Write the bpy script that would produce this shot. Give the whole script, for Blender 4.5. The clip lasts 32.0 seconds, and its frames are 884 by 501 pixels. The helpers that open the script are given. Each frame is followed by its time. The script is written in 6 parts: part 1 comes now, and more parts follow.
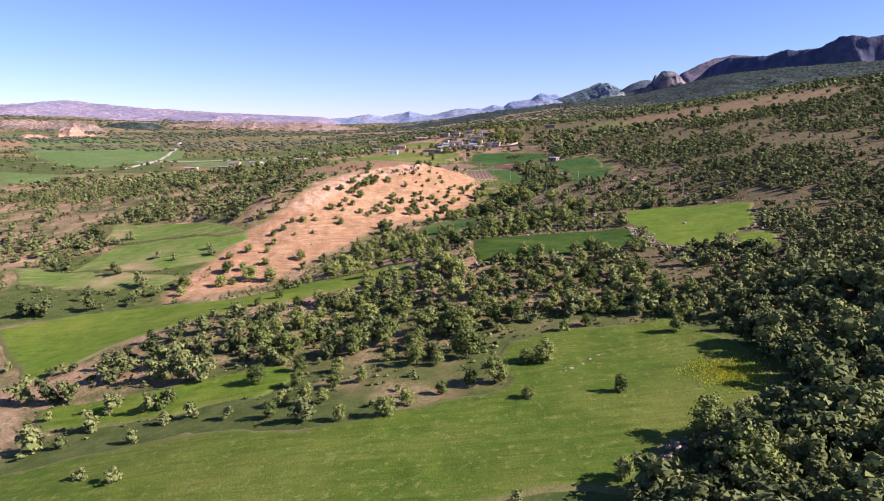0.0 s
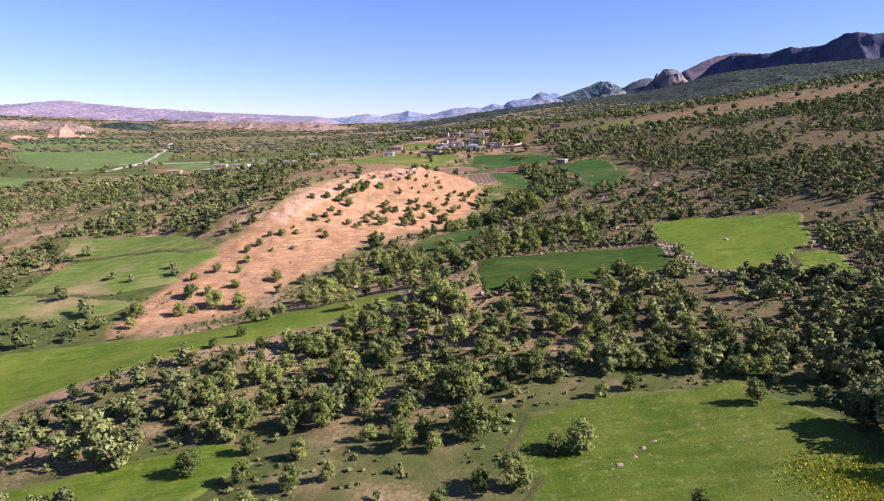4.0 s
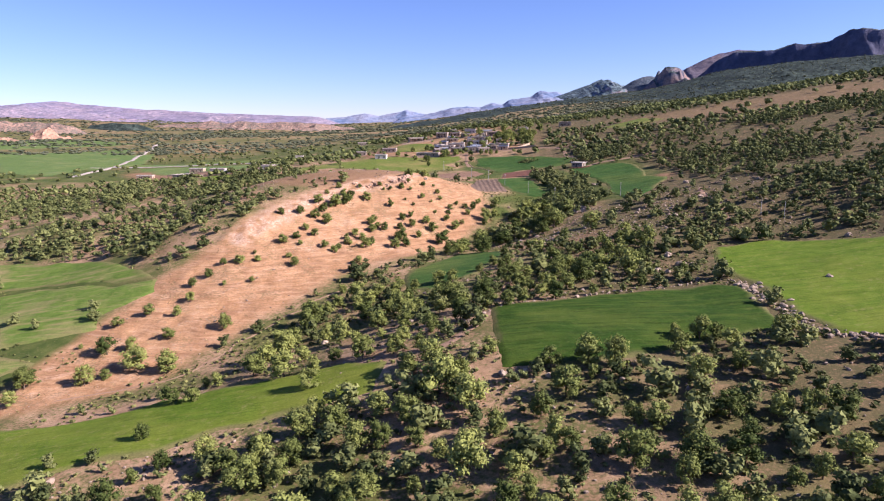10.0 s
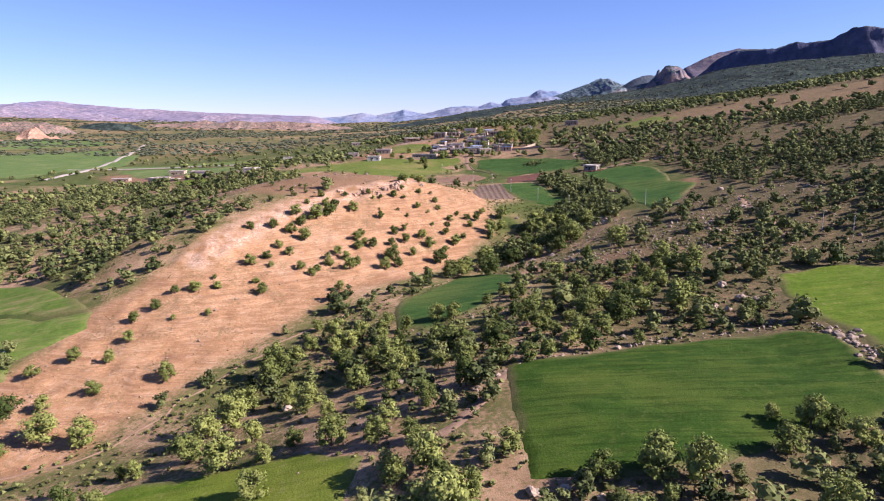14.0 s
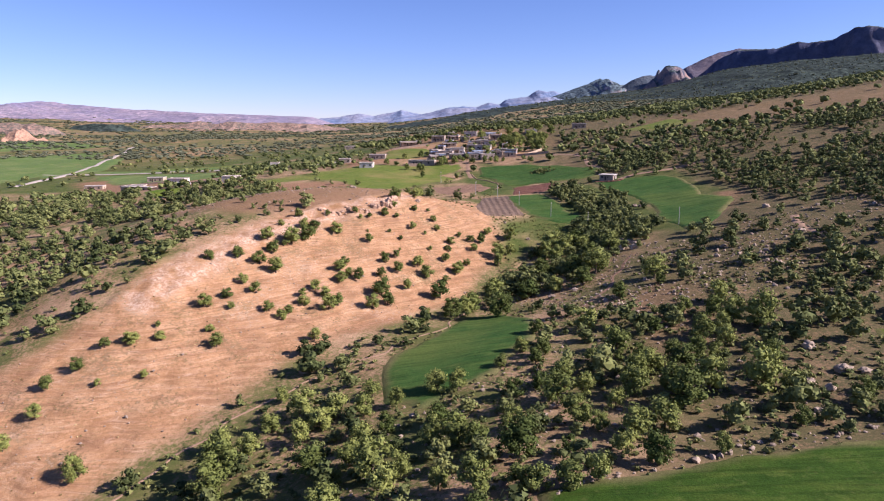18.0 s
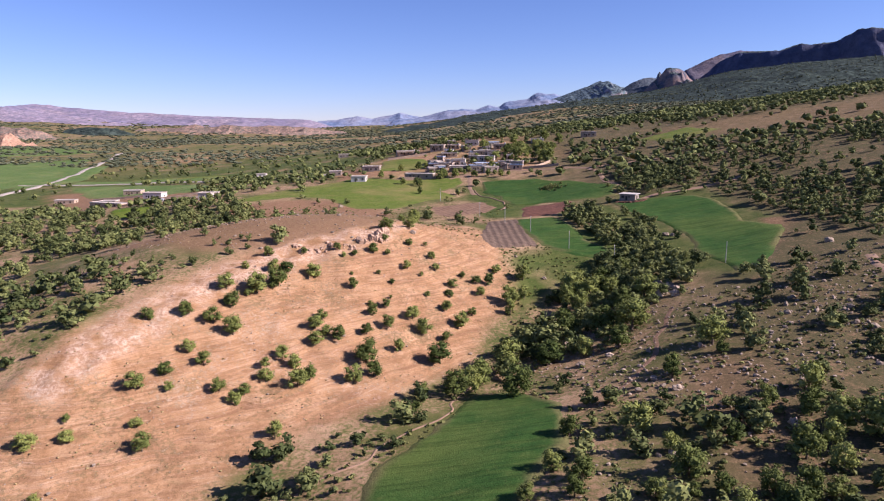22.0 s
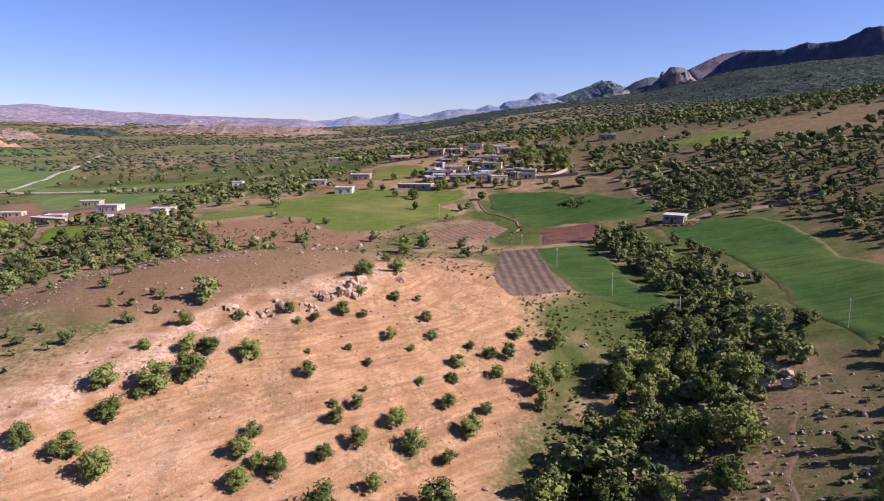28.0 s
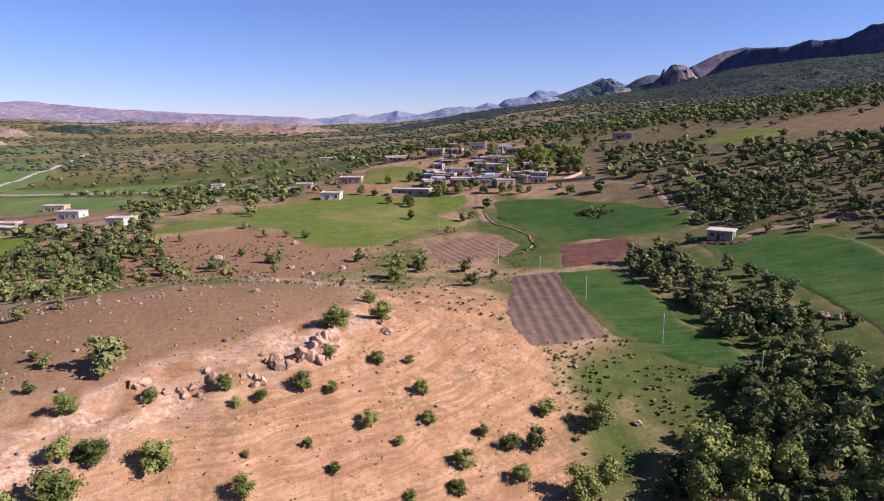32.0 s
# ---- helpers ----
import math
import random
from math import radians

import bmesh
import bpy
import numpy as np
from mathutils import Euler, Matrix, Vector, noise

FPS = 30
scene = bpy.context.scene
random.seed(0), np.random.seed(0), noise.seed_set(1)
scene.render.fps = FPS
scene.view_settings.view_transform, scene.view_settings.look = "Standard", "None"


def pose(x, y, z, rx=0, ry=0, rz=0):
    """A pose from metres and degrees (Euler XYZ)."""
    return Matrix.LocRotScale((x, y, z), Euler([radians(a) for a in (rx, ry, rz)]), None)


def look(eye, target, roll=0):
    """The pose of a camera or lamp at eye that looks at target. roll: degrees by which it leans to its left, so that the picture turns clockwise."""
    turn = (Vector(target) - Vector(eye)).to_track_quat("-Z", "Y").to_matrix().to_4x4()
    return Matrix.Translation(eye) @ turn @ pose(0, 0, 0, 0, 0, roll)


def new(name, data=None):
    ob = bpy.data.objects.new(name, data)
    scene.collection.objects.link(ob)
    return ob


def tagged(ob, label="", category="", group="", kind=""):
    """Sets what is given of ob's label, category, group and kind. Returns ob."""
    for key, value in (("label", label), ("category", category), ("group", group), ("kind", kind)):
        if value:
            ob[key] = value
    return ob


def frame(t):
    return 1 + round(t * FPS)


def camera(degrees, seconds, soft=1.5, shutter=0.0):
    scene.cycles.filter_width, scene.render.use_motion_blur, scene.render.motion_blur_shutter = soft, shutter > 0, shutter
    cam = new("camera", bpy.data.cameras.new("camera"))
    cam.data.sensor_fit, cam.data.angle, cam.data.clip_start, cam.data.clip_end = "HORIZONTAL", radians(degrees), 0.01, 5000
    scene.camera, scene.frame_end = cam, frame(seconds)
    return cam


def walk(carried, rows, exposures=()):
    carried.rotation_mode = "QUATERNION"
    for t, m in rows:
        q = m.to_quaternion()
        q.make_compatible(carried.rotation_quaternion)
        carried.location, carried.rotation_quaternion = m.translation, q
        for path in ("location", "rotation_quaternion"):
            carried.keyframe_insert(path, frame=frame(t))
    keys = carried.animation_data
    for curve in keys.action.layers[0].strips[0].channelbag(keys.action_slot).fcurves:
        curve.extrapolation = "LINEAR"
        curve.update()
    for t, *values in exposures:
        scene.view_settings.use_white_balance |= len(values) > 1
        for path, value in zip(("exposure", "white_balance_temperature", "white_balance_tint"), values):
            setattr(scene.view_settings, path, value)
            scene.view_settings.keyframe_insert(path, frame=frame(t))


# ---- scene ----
cam = camera(69.0, 32.0, soft=1.1)
# seconds, x, y, z, pitch, roll, yaw
PATH = [
    (0.0, -0.00, 0.00, 64.00, -11.20, 0.00, 0.00),
    (1.0, 0.16, 10.20, 64.01, -11.22, 0.04, -0.01),
    (2.0, 0.32, 20.39, 64.04, -11.23, 0.08, -0.02),
    (3.0, 0.47, 30.59, 64.04, -11.25, 0.12, -0.04),
    (4.0, 0.57, 40.80, 63.98, -11.26, 0.17, -0.05),
    (5.0, 0.61, 51.01, 63.85, -11.27, 0.22, -0.07),
    (6.0, 0.61, 61.23, 63.66, -11.27, 0.27, -0.09),
    (7.0, 0.58, 71.45, 63.45, -11.28, 0.32, -0.11),
    (8.0, 0.54, 81.66, 63.27, -11.28, 0.36, -0.14),
    (9.0, 0.48, 91.89, 63.12, -11.28, 0.39, -0.16),
    (10.0, 0.40, 102.12, 62.98, -11.28, 0.42, -0.19),
    (11.0, 0.33, 112.33, 62.85, -11.28, 0.44, -0.22),
    (12.0, 0.29, 122.48, 62.73, -11.29, 0.46, -0.26),
    (13.0, 0.30, 132.57, 62.57, -11.30, 0.46, -0.32),
    (14.0, 0.34, 142.61, 62.45, -11.32, 0.45, -0.38),
    (15.0, 0.33, 152.58, 62.49, -11.33, 0.45, -0.44),
    (16.0, 0.29, 162.49, 62.62, -11.34, 0.44, -0.50),
    (17.0, 0.22, 172.38, 63.16, -11.34, 0.43, -0.54),
    (18.0, 0.10, 182.28, 64.38, -11.29, 0.45, -0.57),
    (19.0, -0.00, 192.16, 65.79, -11.24, 0.47, -0.59),
    (20.0, 0.04, 202.05, 67.01, -11.19, 0.49, -0.62),
    (21.0, 0.17, 211.94, 68.14, -11.15, 0.50, -0.64),
    (22.0, 0.29, 221.81, 69.06, -11.12, 0.50, -0.66),
    (23.0, 0.40, 231.65, 69.70, -11.10, 0.50, -0.68),
    (24.0, 0.52, 241.46, 70.11, -11.09, 0.50, -0.68),
    (25.0, 0.63, 251.26, 70.36, -11.09, 0.49, -0.69),
    (26.0, 0.73, 261.07, 70.50, -11.10, 0.49, -0.70),
    (27.0, 0.81, 270.86, 70.45, -11.12, 0.48, -0.71),
    (28.0, 0.88, 280.65, 70.31, -11.14, 0.46, -0.72),
    (29.0, 0.95, 290.46, 70.18, -11.18, 0.45, -0.73),
    (30.0, 1.00, 300.30, 70.10, -11.22, 0.43, -0.75),
    (31.0, 1.04, 310.15, 70.02, -11.27, 0.42, -0.78),
    (32.0, 1.08, 320.00, 69.95, -11.31, 0.40, -0.81),
]
# seconds, stops, white balance
EXPOSURES = [(0.0, 1.32, 5800, 27.0), (10.0, 1.32, 5800, 27.0), (20.0, 1.08, 5800, 27.0), (32.0, 0.92, 5800, 27.0)]
walk(cam, [(t, pose(x, y, z, 90 + pitch, roll, yaw)) for t, x, y, z, pitch, roll, yaw in PATH], EXPOSURES)

# ---- daylight: late sun from the right, a little behind ----
SUN_AZ, SUN_EL = -12.0, 34.0
world = bpy.data.worlds.new("world")
scene.world = world
world.use_nodes = True
wn = world.node_tree.nodes
wn.clear()
sky = wn.new("ShaderNodeTexSky")
sky.sky_type, sky.sun_disc = "NISHITA", False
sky.sun_elevation, sky.sun_rotation = radians(SUN_EL), radians(90 - SUN_AZ)
sky.altitude, sky.air_density, sky.dust_density, sky.ozone_density = 900, 0.95, 0.0, 4.5
wbg, wout = wn.new("ShaderNodeBackground"), wn.new("ShaderNodeOutputWorld")
wbg.inputs[1].default_value = 0.050
hue = wn.new("ShaderNodeMix")
hue.data_type, hue.blend_type = "RGBA", "MULTIPLY"
hue.inputs[0].default_value = 1.0
hue.inputs[7].default_value = (1.08, 1.05, 1.23, 1)
world.node_tree.links.new(sky.outputs[0], hue.inputs[6])
world.node_tree.links.new(hue.outputs[2], wbg.inputs[0])
world.node_tree.links.new(wbg.outputs[0], wout.inputs[0])
sun = new("sun", bpy.data.lights.new("sun", "SUN"))
sun.data.energy, sun.data.angle, sun.data.color = 5.0, radians(0.5), (1.0, 0.89, 0.75)
sun_from = Vector((math.cos(radians(SUN_AZ)) * math.cos(radians(SUN_EL)), math.sin(radians(SUN_AZ)) * math.cos(radians(SUN_EL)), math.sin(radians(SUN_EL))))
sun.matrix_world = look(sun_from * 900, (0, 0, 0))


# ---- materials ----
def shader(name, rough=0.9, spec=0.2):
    m = bpy.data.materials.new(name)
    m.use_nodes = True
    b = m.node_tree.nodes["Principled BSDF"]
    b.inputs["Roughness"].default_value = rough
    b.inputs["Specular IOR Level"].default_value = spec
    return m, m.node_tree, b


def place_of(nt):
    return nt.nodes.new("ShaderNodeNewGeometry").outputs["Position"]


def noise_of(nt, scale, detail=4.0, rough=0.6, stretch=None, turn=0.0):
    at = place_of(nt)
    if stretch:
        mp = nt.nodes.new("ShaderNodeMapping")
        mp.inputs["Scale"].default_value = stretch
        mp.inputs["Rotation"].default_value = (0, 0, radians(turn))
        nt.links.new(at, mp.inputs["Vector"])
        at = mp.outputs[0]
    n = nt.nodes.new("ShaderNodeTexNoise")
    n.inputs["Scale"].default_value, n.inputs["Detail"].default_value, n.inputs["Roughness"].default_value = scale, detail, rough
    nt.links.new(at, n.inputs["Vector"])
    return n.outputs["Fac"]


def ramp(nt, fac, stops):
    r = nt.nodes.new("ShaderNodeValToRGB")
    e = r.color_ramp.elements
    while len(e) < len(stops):
        e.new(0.5)
    for k, (p, c) in enumerate(stops):
        e[k].position, e[k].color = p, (*c, 1) if len(c) == 3 else c
    nt.links.new(fac, r.inputs[0])
    return r.outputs[0]


def grey(nt, fac, lo, hi):
    n = nt.nodes.new("ShaderNodeMapRange")
    n.inputs["From Min"].default_value, n.inputs["From Max"].default_value = lo, hi
    nt.links.new(fac, n.inputs["Value"])
    return n.outputs[0]


def mixed(nt, fac, a, b, mode="MIX"):
    n = nt.nodes.new("ShaderNodeMix")
    n.data_type, n.blend_type = "RGBA", mode
    for v, s in ((fac, 0), (a, 6), (b, 7)):
        if hasattr(v, "is_output"):
            nt.links.new(v, n.inputs[s])
        elif s == 0:
            n.inputs[0].default_value = v
        else:
            n.inputs[s].default_value = (*v, 1)
    return n.outputs[2]


def times(nt, a, b):
    n = nt.nodes.new("ShaderNodeMath")
    n.operation = "MULTIPLY"
    for v, s in ((a, 0), (b, 1)):
        if hasattr(v, "is_output"):
            nt.links.new(v, n.inputs[s])
        else:
            n.inputs[s].default_value = v
    return n.outputs[0]


def attr(nt, name):
    n = nt.nodes.new("ShaderNodeAttribute")
    n.attribute_name = name
    return n.outputs["Fac"]


def relief(nt, b, height, strength, distance):
    n = nt.nodes.new("ShaderNodeBump")
    n.inputs["Strength"].default_value, n.inputs["Distance"].default_value = strength, distance
    nt.links.new(height, n.inputs["Height"])
    nt.links.new(n.outputs[0], b.inputs["Normal"])


def plain(name, colour, rough=0.85, scale=2.0, vary=0.25, spec=0.2, bump=0.3, dist=0.03, rand=0.15):
    """A worn one-colour surface: blotches and fine grain, and a shade of its own for each piece."""
    m, nt, b = shader(name, rough, spec)
    dark = tuple(c * (1 - vary) for c in colour)
    light = tuple(min(1, c * (1 + vary)) for c in colour)
    big = ramp(nt, noise_of(nt, scale * 0.3), [(0.3, dark), (0.7, light)])
    fine = ramp(nt, noise_of(nt, scale * 6), [(0.3, (0.75, 0.75, 0.75)), (0.7, (1.1, 1.1, 1.1))])
    out = mixed(nt, 1.0, big, fine, "MULTIPLY")
    if rand:
        oi = nt.nodes.new("ShaderNodeObjectInfo").outputs["Random"]
        out = mixed(nt, 1.0, out, ramp(nt, oi, [(0, (1 - rand,) * 3), (1, (1 + rand * 0.6,) * 3)]), "MULTIPLY")
    nt.links.new(out, b.inputs["Base Color"])
    relief(nt, b, noise_of(nt, scale * 5), bump, dist)
    return m


def ground_material():
    m, nt, b = shader("earth_and_grass", 0.95, 0.1)
    n1, n2, n3, n4 = noise_of(nt, 0.035, 5), noise_of(nt, 0.22, 5), noise_of(nt, 1.3, 4), noise_of(nt, 5.0, 3)
    earth = ramp(nt, n2, [(0.25, (0.20, 0.122, 0.066)), (0.5, (0.295, 0.19, 0.108)), (0.75, (0.40, 0.275, 0.165))])
    earth = mixed(nt, grey(nt, n1, 0.5, 0.7), earth, (0.16, 0.098, 0.06))
    grass = ramp(nt, n2, [(0.3, (0.062, 0.080, 0.022)), (0.55, (0.110, 0.110, 0.034)), (0.8, (0.185, 0.150, 0.068))])
    turf = grey(nt, mixed(nt, 0.45, n1, n3), 0.45, 0.555)
    base = mixed(nt, turf, earth, grass)
    green = mixed(nt, grey(nt, n2, 0.35, 0.65), (0.046, 0.070, 0.014), (0.088, 0.104, 0.026))
    green = mixed(nt, grey(nt, n3, 0.58, 0.75), green, (0.17, 0.135, 0.06))
    base = mixed(nt, attr(nt, "meadow"), base, green)
    red = mixed(nt, grey(nt, n3, 0.35, 0.65), (0.165, 0.094, 0.050), (0.265, 0.158, 0.088))
    base = mixed(nt, attr(nt, "red_soil"), base, red)
    # Stony brown soil and grass, also darkened in colour for the slope's shade.
    stony = ramp(nt, mixed(nt, 0.45, n3, n2), [(0.3, (0.046, 0.055, 0.017)), (0.5, (0.092, 0.078, 0.035)), (0.66, (0.225, 0.142, 0.078))])
    base = mixed(nt, times(nt, attr(nt, "stony"), grey(nt, mixed(nt, 0.5, n2, n3), 0.31, 0.44)), base, stony)
    sand = ramp(nt, n2, [(0.25, (0.33, 0.185, 0.088)), (0.5, (0.455, 0.272, 0.14)), (0.75, (0.55, 0.355, 0.198))])
    sand = mixed(nt, times(nt, grey(nt, n3, 0.50, 0.66), 0.5), sand, (0.25, 0.145, 0.072))
    sand = mixed(nt, times(nt, grey(nt, n4, 0.54, 0.66), 0.5), sand, (0.235, 0.155, 0.075))
    sand = mixed(nt, times(nt, grey(nt, n3, 0.44, 0.32), 0.5), sand, (0.58, 0.385, 0.23))
    strata = noise_of(nt, 0.8, 3, 0.55, (0.06, 0.06, 2.4))
    sand = mixed(nt, times(nt, grey(nt, strata, 0.52, 0.64), 0.75), sand, (0.31, 0.175, 0.095))
    paths = noise_of(nt, 1.0, 4, 0.65, (0.10, 0.10, 3.2), 0)
    sand = mixed(nt, times(nt, grey(nt, paths, 0.50, 0.60), 0.42), sand, (0.235, 0.130, 0.070))
    sand = mixed(nt, times(nt, grey(nt, paths, 0.44, 0.36), 0.28), sand, (0.60, 0.42, 0.28))
    for size, turn_at in ((0.55, 0), (0.95, 40)):
        line = noise_of(nt, size, 2, 0.5, (0.05, 0.05, 1.5), turn_at)
        thin = times(nt, grey(nt, line, 0.485, 0.50), grey(nt, line, 0.515, 0.50))
        sand = mixed(nt, times(nt, thin, times(nt, grey(nt, n2, 0.38, 0.62), 0.55)), sand, (0.62, 0.445, 0.30))
    gullies = noise_of(nt, 0.5, 4, 0.6, (0.35, 1.6, 0.2), -28)
    sand = mixed(nt, times(nt, grey(nt, gullies, 0.55, 0.7), 0.5), sand, (0.34, 0.235, 0.115))
    weeds = grey(nt, mixed(nt, 0.5, noise_of(nt, 0.09, 4, 0.6), n3), 0.53, 0.62)
    sand = mixed(nt, times(nt, weeds, 0.65), sand, (0.20, 0.155, 0.078))
    chalk = grey(nt, mixed(nt, 0.5, n1, n3), 0.56, 0.66)
    sand = mixed(nt, times(nt, chalk, 0.6), sand, (0.64, 0.48, 0.345))
    pale = mixed(nt, grey(nt, n3, 0.4, 0.62), (0.40, 0.255, 0.16), (0.66, 0.50, 0.365))
    sand = mixed(nt, times(nt, attr(nt, "chalk"), grey(nt, n2, 0.38, 0.6)), sand, pale)
    sand = mixed(nt, 1.0, sand, (0.80, 0.76, 0.735), "MULTIPLY")
    base = mixed(nt, attr(nt, "sand"), base, sand)
    speck = mixed(nt, 1.0, base, ramp(nt, n4, [(0.3, (0.72, 0.72, 0.72)), (0.7, (1.18, 1.18, 1.18))]), "MULTIPLY")
    nt.links.new(speck, b.inputs["Base Color"])
    relief(nt, b, mixed(nt, 0.5, n3, n4), 0.45, 0.35)
    return m


def crop_material(name, dark, mid, light, turn, rows=0.25):
    m, nt, b = shader(name, 0.9, 0.06)
    n1, n2, n3 = noise_of(nt, 0.03, 4), noise_of(nt, 0.25, 4), noise_of(nt, 3.0, 3, 0.7)
    drill = noise_of(nt, 1.0, 3, 0.6, (0.06, 1.1, 0.2), turn)
    out = mixed(nt, grey(nt, n2, 0.3, 0.7), dark, mid)
    out = mixed(nt, times(nt, grey(nt, n1, 0.48, 0.68), 0.8), out, light)
    streak = noise_of(nt, 0.3, 4, 0.6, (0.25, 1.4, 0.2), turn + 8)
    out = mixed(nt, times(nt, grey(nt, streak, 0.5, 0.7), 0.55), out, light)
    out = mixed(nt, times(nt, grey(nt, drill, 0.5, 0.62), rows), out, tuple(c * 0.5 for c in dark))
    out = mixed(nt, times(nt, grey(nt, noise_of(nt, 0.6, 4, 0.65), 0.56, 0.70), 0.6 if rows < 0.4 else 0.15), out, (0.20, 0.19, 0.06))
    out = mixed(nt, attr(nt, "rim"), out, (0.15, 0.130, 0.055))
    out = mixed(nt, 1.0, out, ramp(nt, n3, [(0.3, (0.7, 0.7, 0.7)), (0.7, (1.22, 1.22, 1.22))]), "MULTIPLY")
    nt.links.new(out, b.inputs["Base Color"])
    relief(nt, b, n3, 0.5, 0.2)
    return m


def leaf_material(name, dark, light, by_attr):
    m, nt, b = shader(name, 0.75, 0.08)
    if by_attr:
        own = attr(nt, "tint")
    else:
        own = nt.nodes.new("ShaderNodeObjectInfo").outputs["Random"]
    isl = nt.nodes.new("ShaderNodeNewGeometry").outputs["Random Per Island"]
    out = mixed(nt, own, dark, light)
    out = mixed(nt, 1.0, out, ramp(nt, isl, [(0, (0.70, 0.73, 0.68)), (0.7, (1.06, 1.06, 1.0)), (1, (1.28, 1.26, 1.15))]), "MULTIPLY")
    nt.links.new(out, b.inputs["Base Color"])
    tr = nt.nodes.new("ShaderNodeBsdfTranslucent")
    nt.links.new(out, tr.inputs[0])
    mx = nt.nodes.new("ShaderNodeMixShader")
    mx.inputs[0].default_value = 0.05
    nt.links.new(b.outputs[0], mx.inputs[1])
    nt.links.new(tr.outputs[0], mx.inputs[2])
    nt.links.new(mx.outputs[0], nt.nodes["Material Output"].inputs[0])
    return m


GROUND = ground_material()
WHEAT = crop_material("wheat_leaf", (0.066, 0.115, 0.009), (0.110, 0.165, 0.016), (0.160, 0.182, 0.027), 20)
# Shaded copy of the wheat leaf: the square field's dimness put into colour.
WHEAT_SHADED = crop_material("shaded_wheat_leaf", (0.020, 0.048, 0.006), (0.038, 0.074, 0.009), (0.078, 0.105, 0.016), -35, 0.42)
# The wheat colours at roughly three quarters of their brightness.
LAWN = crop_material("darker_wheat_leaf", (0.050, 0.086, 0.009), (0.084, 0.124, 0.015), (0.130, 0.142, 0.026), 20)
# Brighter copy of the dark crop, with sunlight put into the leaf colour.
BARLEY_SUNLIT = crop_material("sunlit_barley_leaf", (0.028, 0.070, 0.016), (0.046, 0.098, 0.021), (0.088, 0.120, 0.028), -35, 0.4)
PASTURE = crop_material("pasture_grass", (0.075, 0.115, 0.018), (0.118, 0.148, 0.028), (0.20, 0.17, 0.060), 70, 0.1)
PATCHY = crop_material("patchy_green_crop", (0.075, 0.130, 0.020), (0.125, 0.180, 0.034), (0.33, 0.235, 0.125), 40, 0.2)
VALLEY = crop_material("valley_crop", (0.075, 0.13, 0.034), (0.105, 0.16, 0.044), (0.16, 0.19, 0.065), 10)
LEAF = leaf_material("oak_leaf", (0.058, 0.080, 0.021), (0.225, 0.245, 0.070), False)
LEAF_FAR = leaf_material("oak_leaf_joined", (0.051, 0.067, 0.024), (0.180, 0.194, 0.070), True)
# Far scrub leaf, its green greyed in the colour to suggest haze.
LEAF_SCRUB = leaf_material("haze_greyed_scrub_leaf", (0.070, 0.082, 0.052), (0.130, 0.138, 0.088), True)
BARK = plain("oak_bark", (0.13, 0.095, 0.065), 0.95, 3.0)
STONE = plain("limestone", (0.34, 0.265, 0.195), 0.9, 1.5, 0.3, rand=0.3)
TILLED = plain("tilled_soil", (0.20, 0.122, 0.074), 0.95, 1.2, 0.3, bump=0.8, dist=0.15)
TILLED_RED = plain("tilled_red_soil", (0.135, 0.062, 0.042), 0.95, 1.2, 0.3, bump=0.8, dist=0.15)
TILLED_GREY = plain("tilled_grey_soil", (0.125, 0.085, 0.058), 0.95, 1.2, 0.3, bump=0.8, dist=0.15)
WEEDY = plain("weedy_bank", (0.060, 0.066, 0.022), 0.95, 2.0, 0.5, bump=0.9, dist=0.2)
DIRT = plain("dirt_track", (0.27, 0.175, 0.112), 0.95, 0.8, 0.2)
GRAVEL = plain("pale_gravel_road", (0.36, 0.31, 0.26), 0.95, 0.6, 0.15)
BLOCK = plain("cement_block", (0.31, 0.25, 0.20), 0.9, 1.0, 0.18)
PLASTER = plain("white_plaster", (0.55, 0.50, 0.44), 0.85, 0.8, 0.12)
MUD = plain("mud_wall", (0.42, 0.31, 0.22), 0.95, 1.0, 0.2)
SLAB = plain("concrete_roof", (0.47, 0.405, 0.34), 0.9, 0.7, 0.25)
TIN = plain("sheet_metal_roof", (0.33, 0.39, 0.48), 0.45, 0.7, 0.12, spec=0.5)
DARKWOOD = plain("dark_opening", (0.05, 0.045, 0.04), 0.7, 2.0, 0.2)
POLE = plain("galvanised_pole", (0.36, 0.34, 0.31), 0.5, 3.0, 0.1, spec=0.5)


# ---- the lie of the land ----
def soft(v, w):
    return w * np.logaddexp(0, v / w)


# knolls and hollows: x, y, breadth, height
LANDFORMS = (
    (48, 296, 65, -6.7),
    (-72, 416, 40, 14.7),
    (-120, 212, 65, -9.8),
    (96, 452, 65, -9.5),
    (-156, 524, 65, 8.2),
    (48, 140, 40, -4.3),
    (12, 368, 26, -9.1),
    (-12, 428, 26, 8.5),
    (-84, 356, 26, 9.0),
    (12, 236, 26, 4.8),
    (156, 224, 65, -6.3),
    (-36, 284, 26, -4.5),
    (36, 560, 40, -5.5),
    (-180, 404, 40, 5.6),
    (36, 404, 26, -5.4),
    (-72, 200, 26, 3.2),
    (-24, 176, 26, -3.6),
    (120, 320, 26, -5.1),
    (-144, 116, 40, -4.9),
    (-72, 260, 26, -5.0),
    (-108, 632, 65, 4.1),
    (-36, 332, 26, -4.1),
    (84, 620, 65, -2.8),
    (-48, 452, 26, 3.0),
    (-180, 308, 40, -3.6),
    (-72, 140, 26, -2.4),
    (520, 640, 170, 24.0),
    (30, 800, 70, 9.0),
)


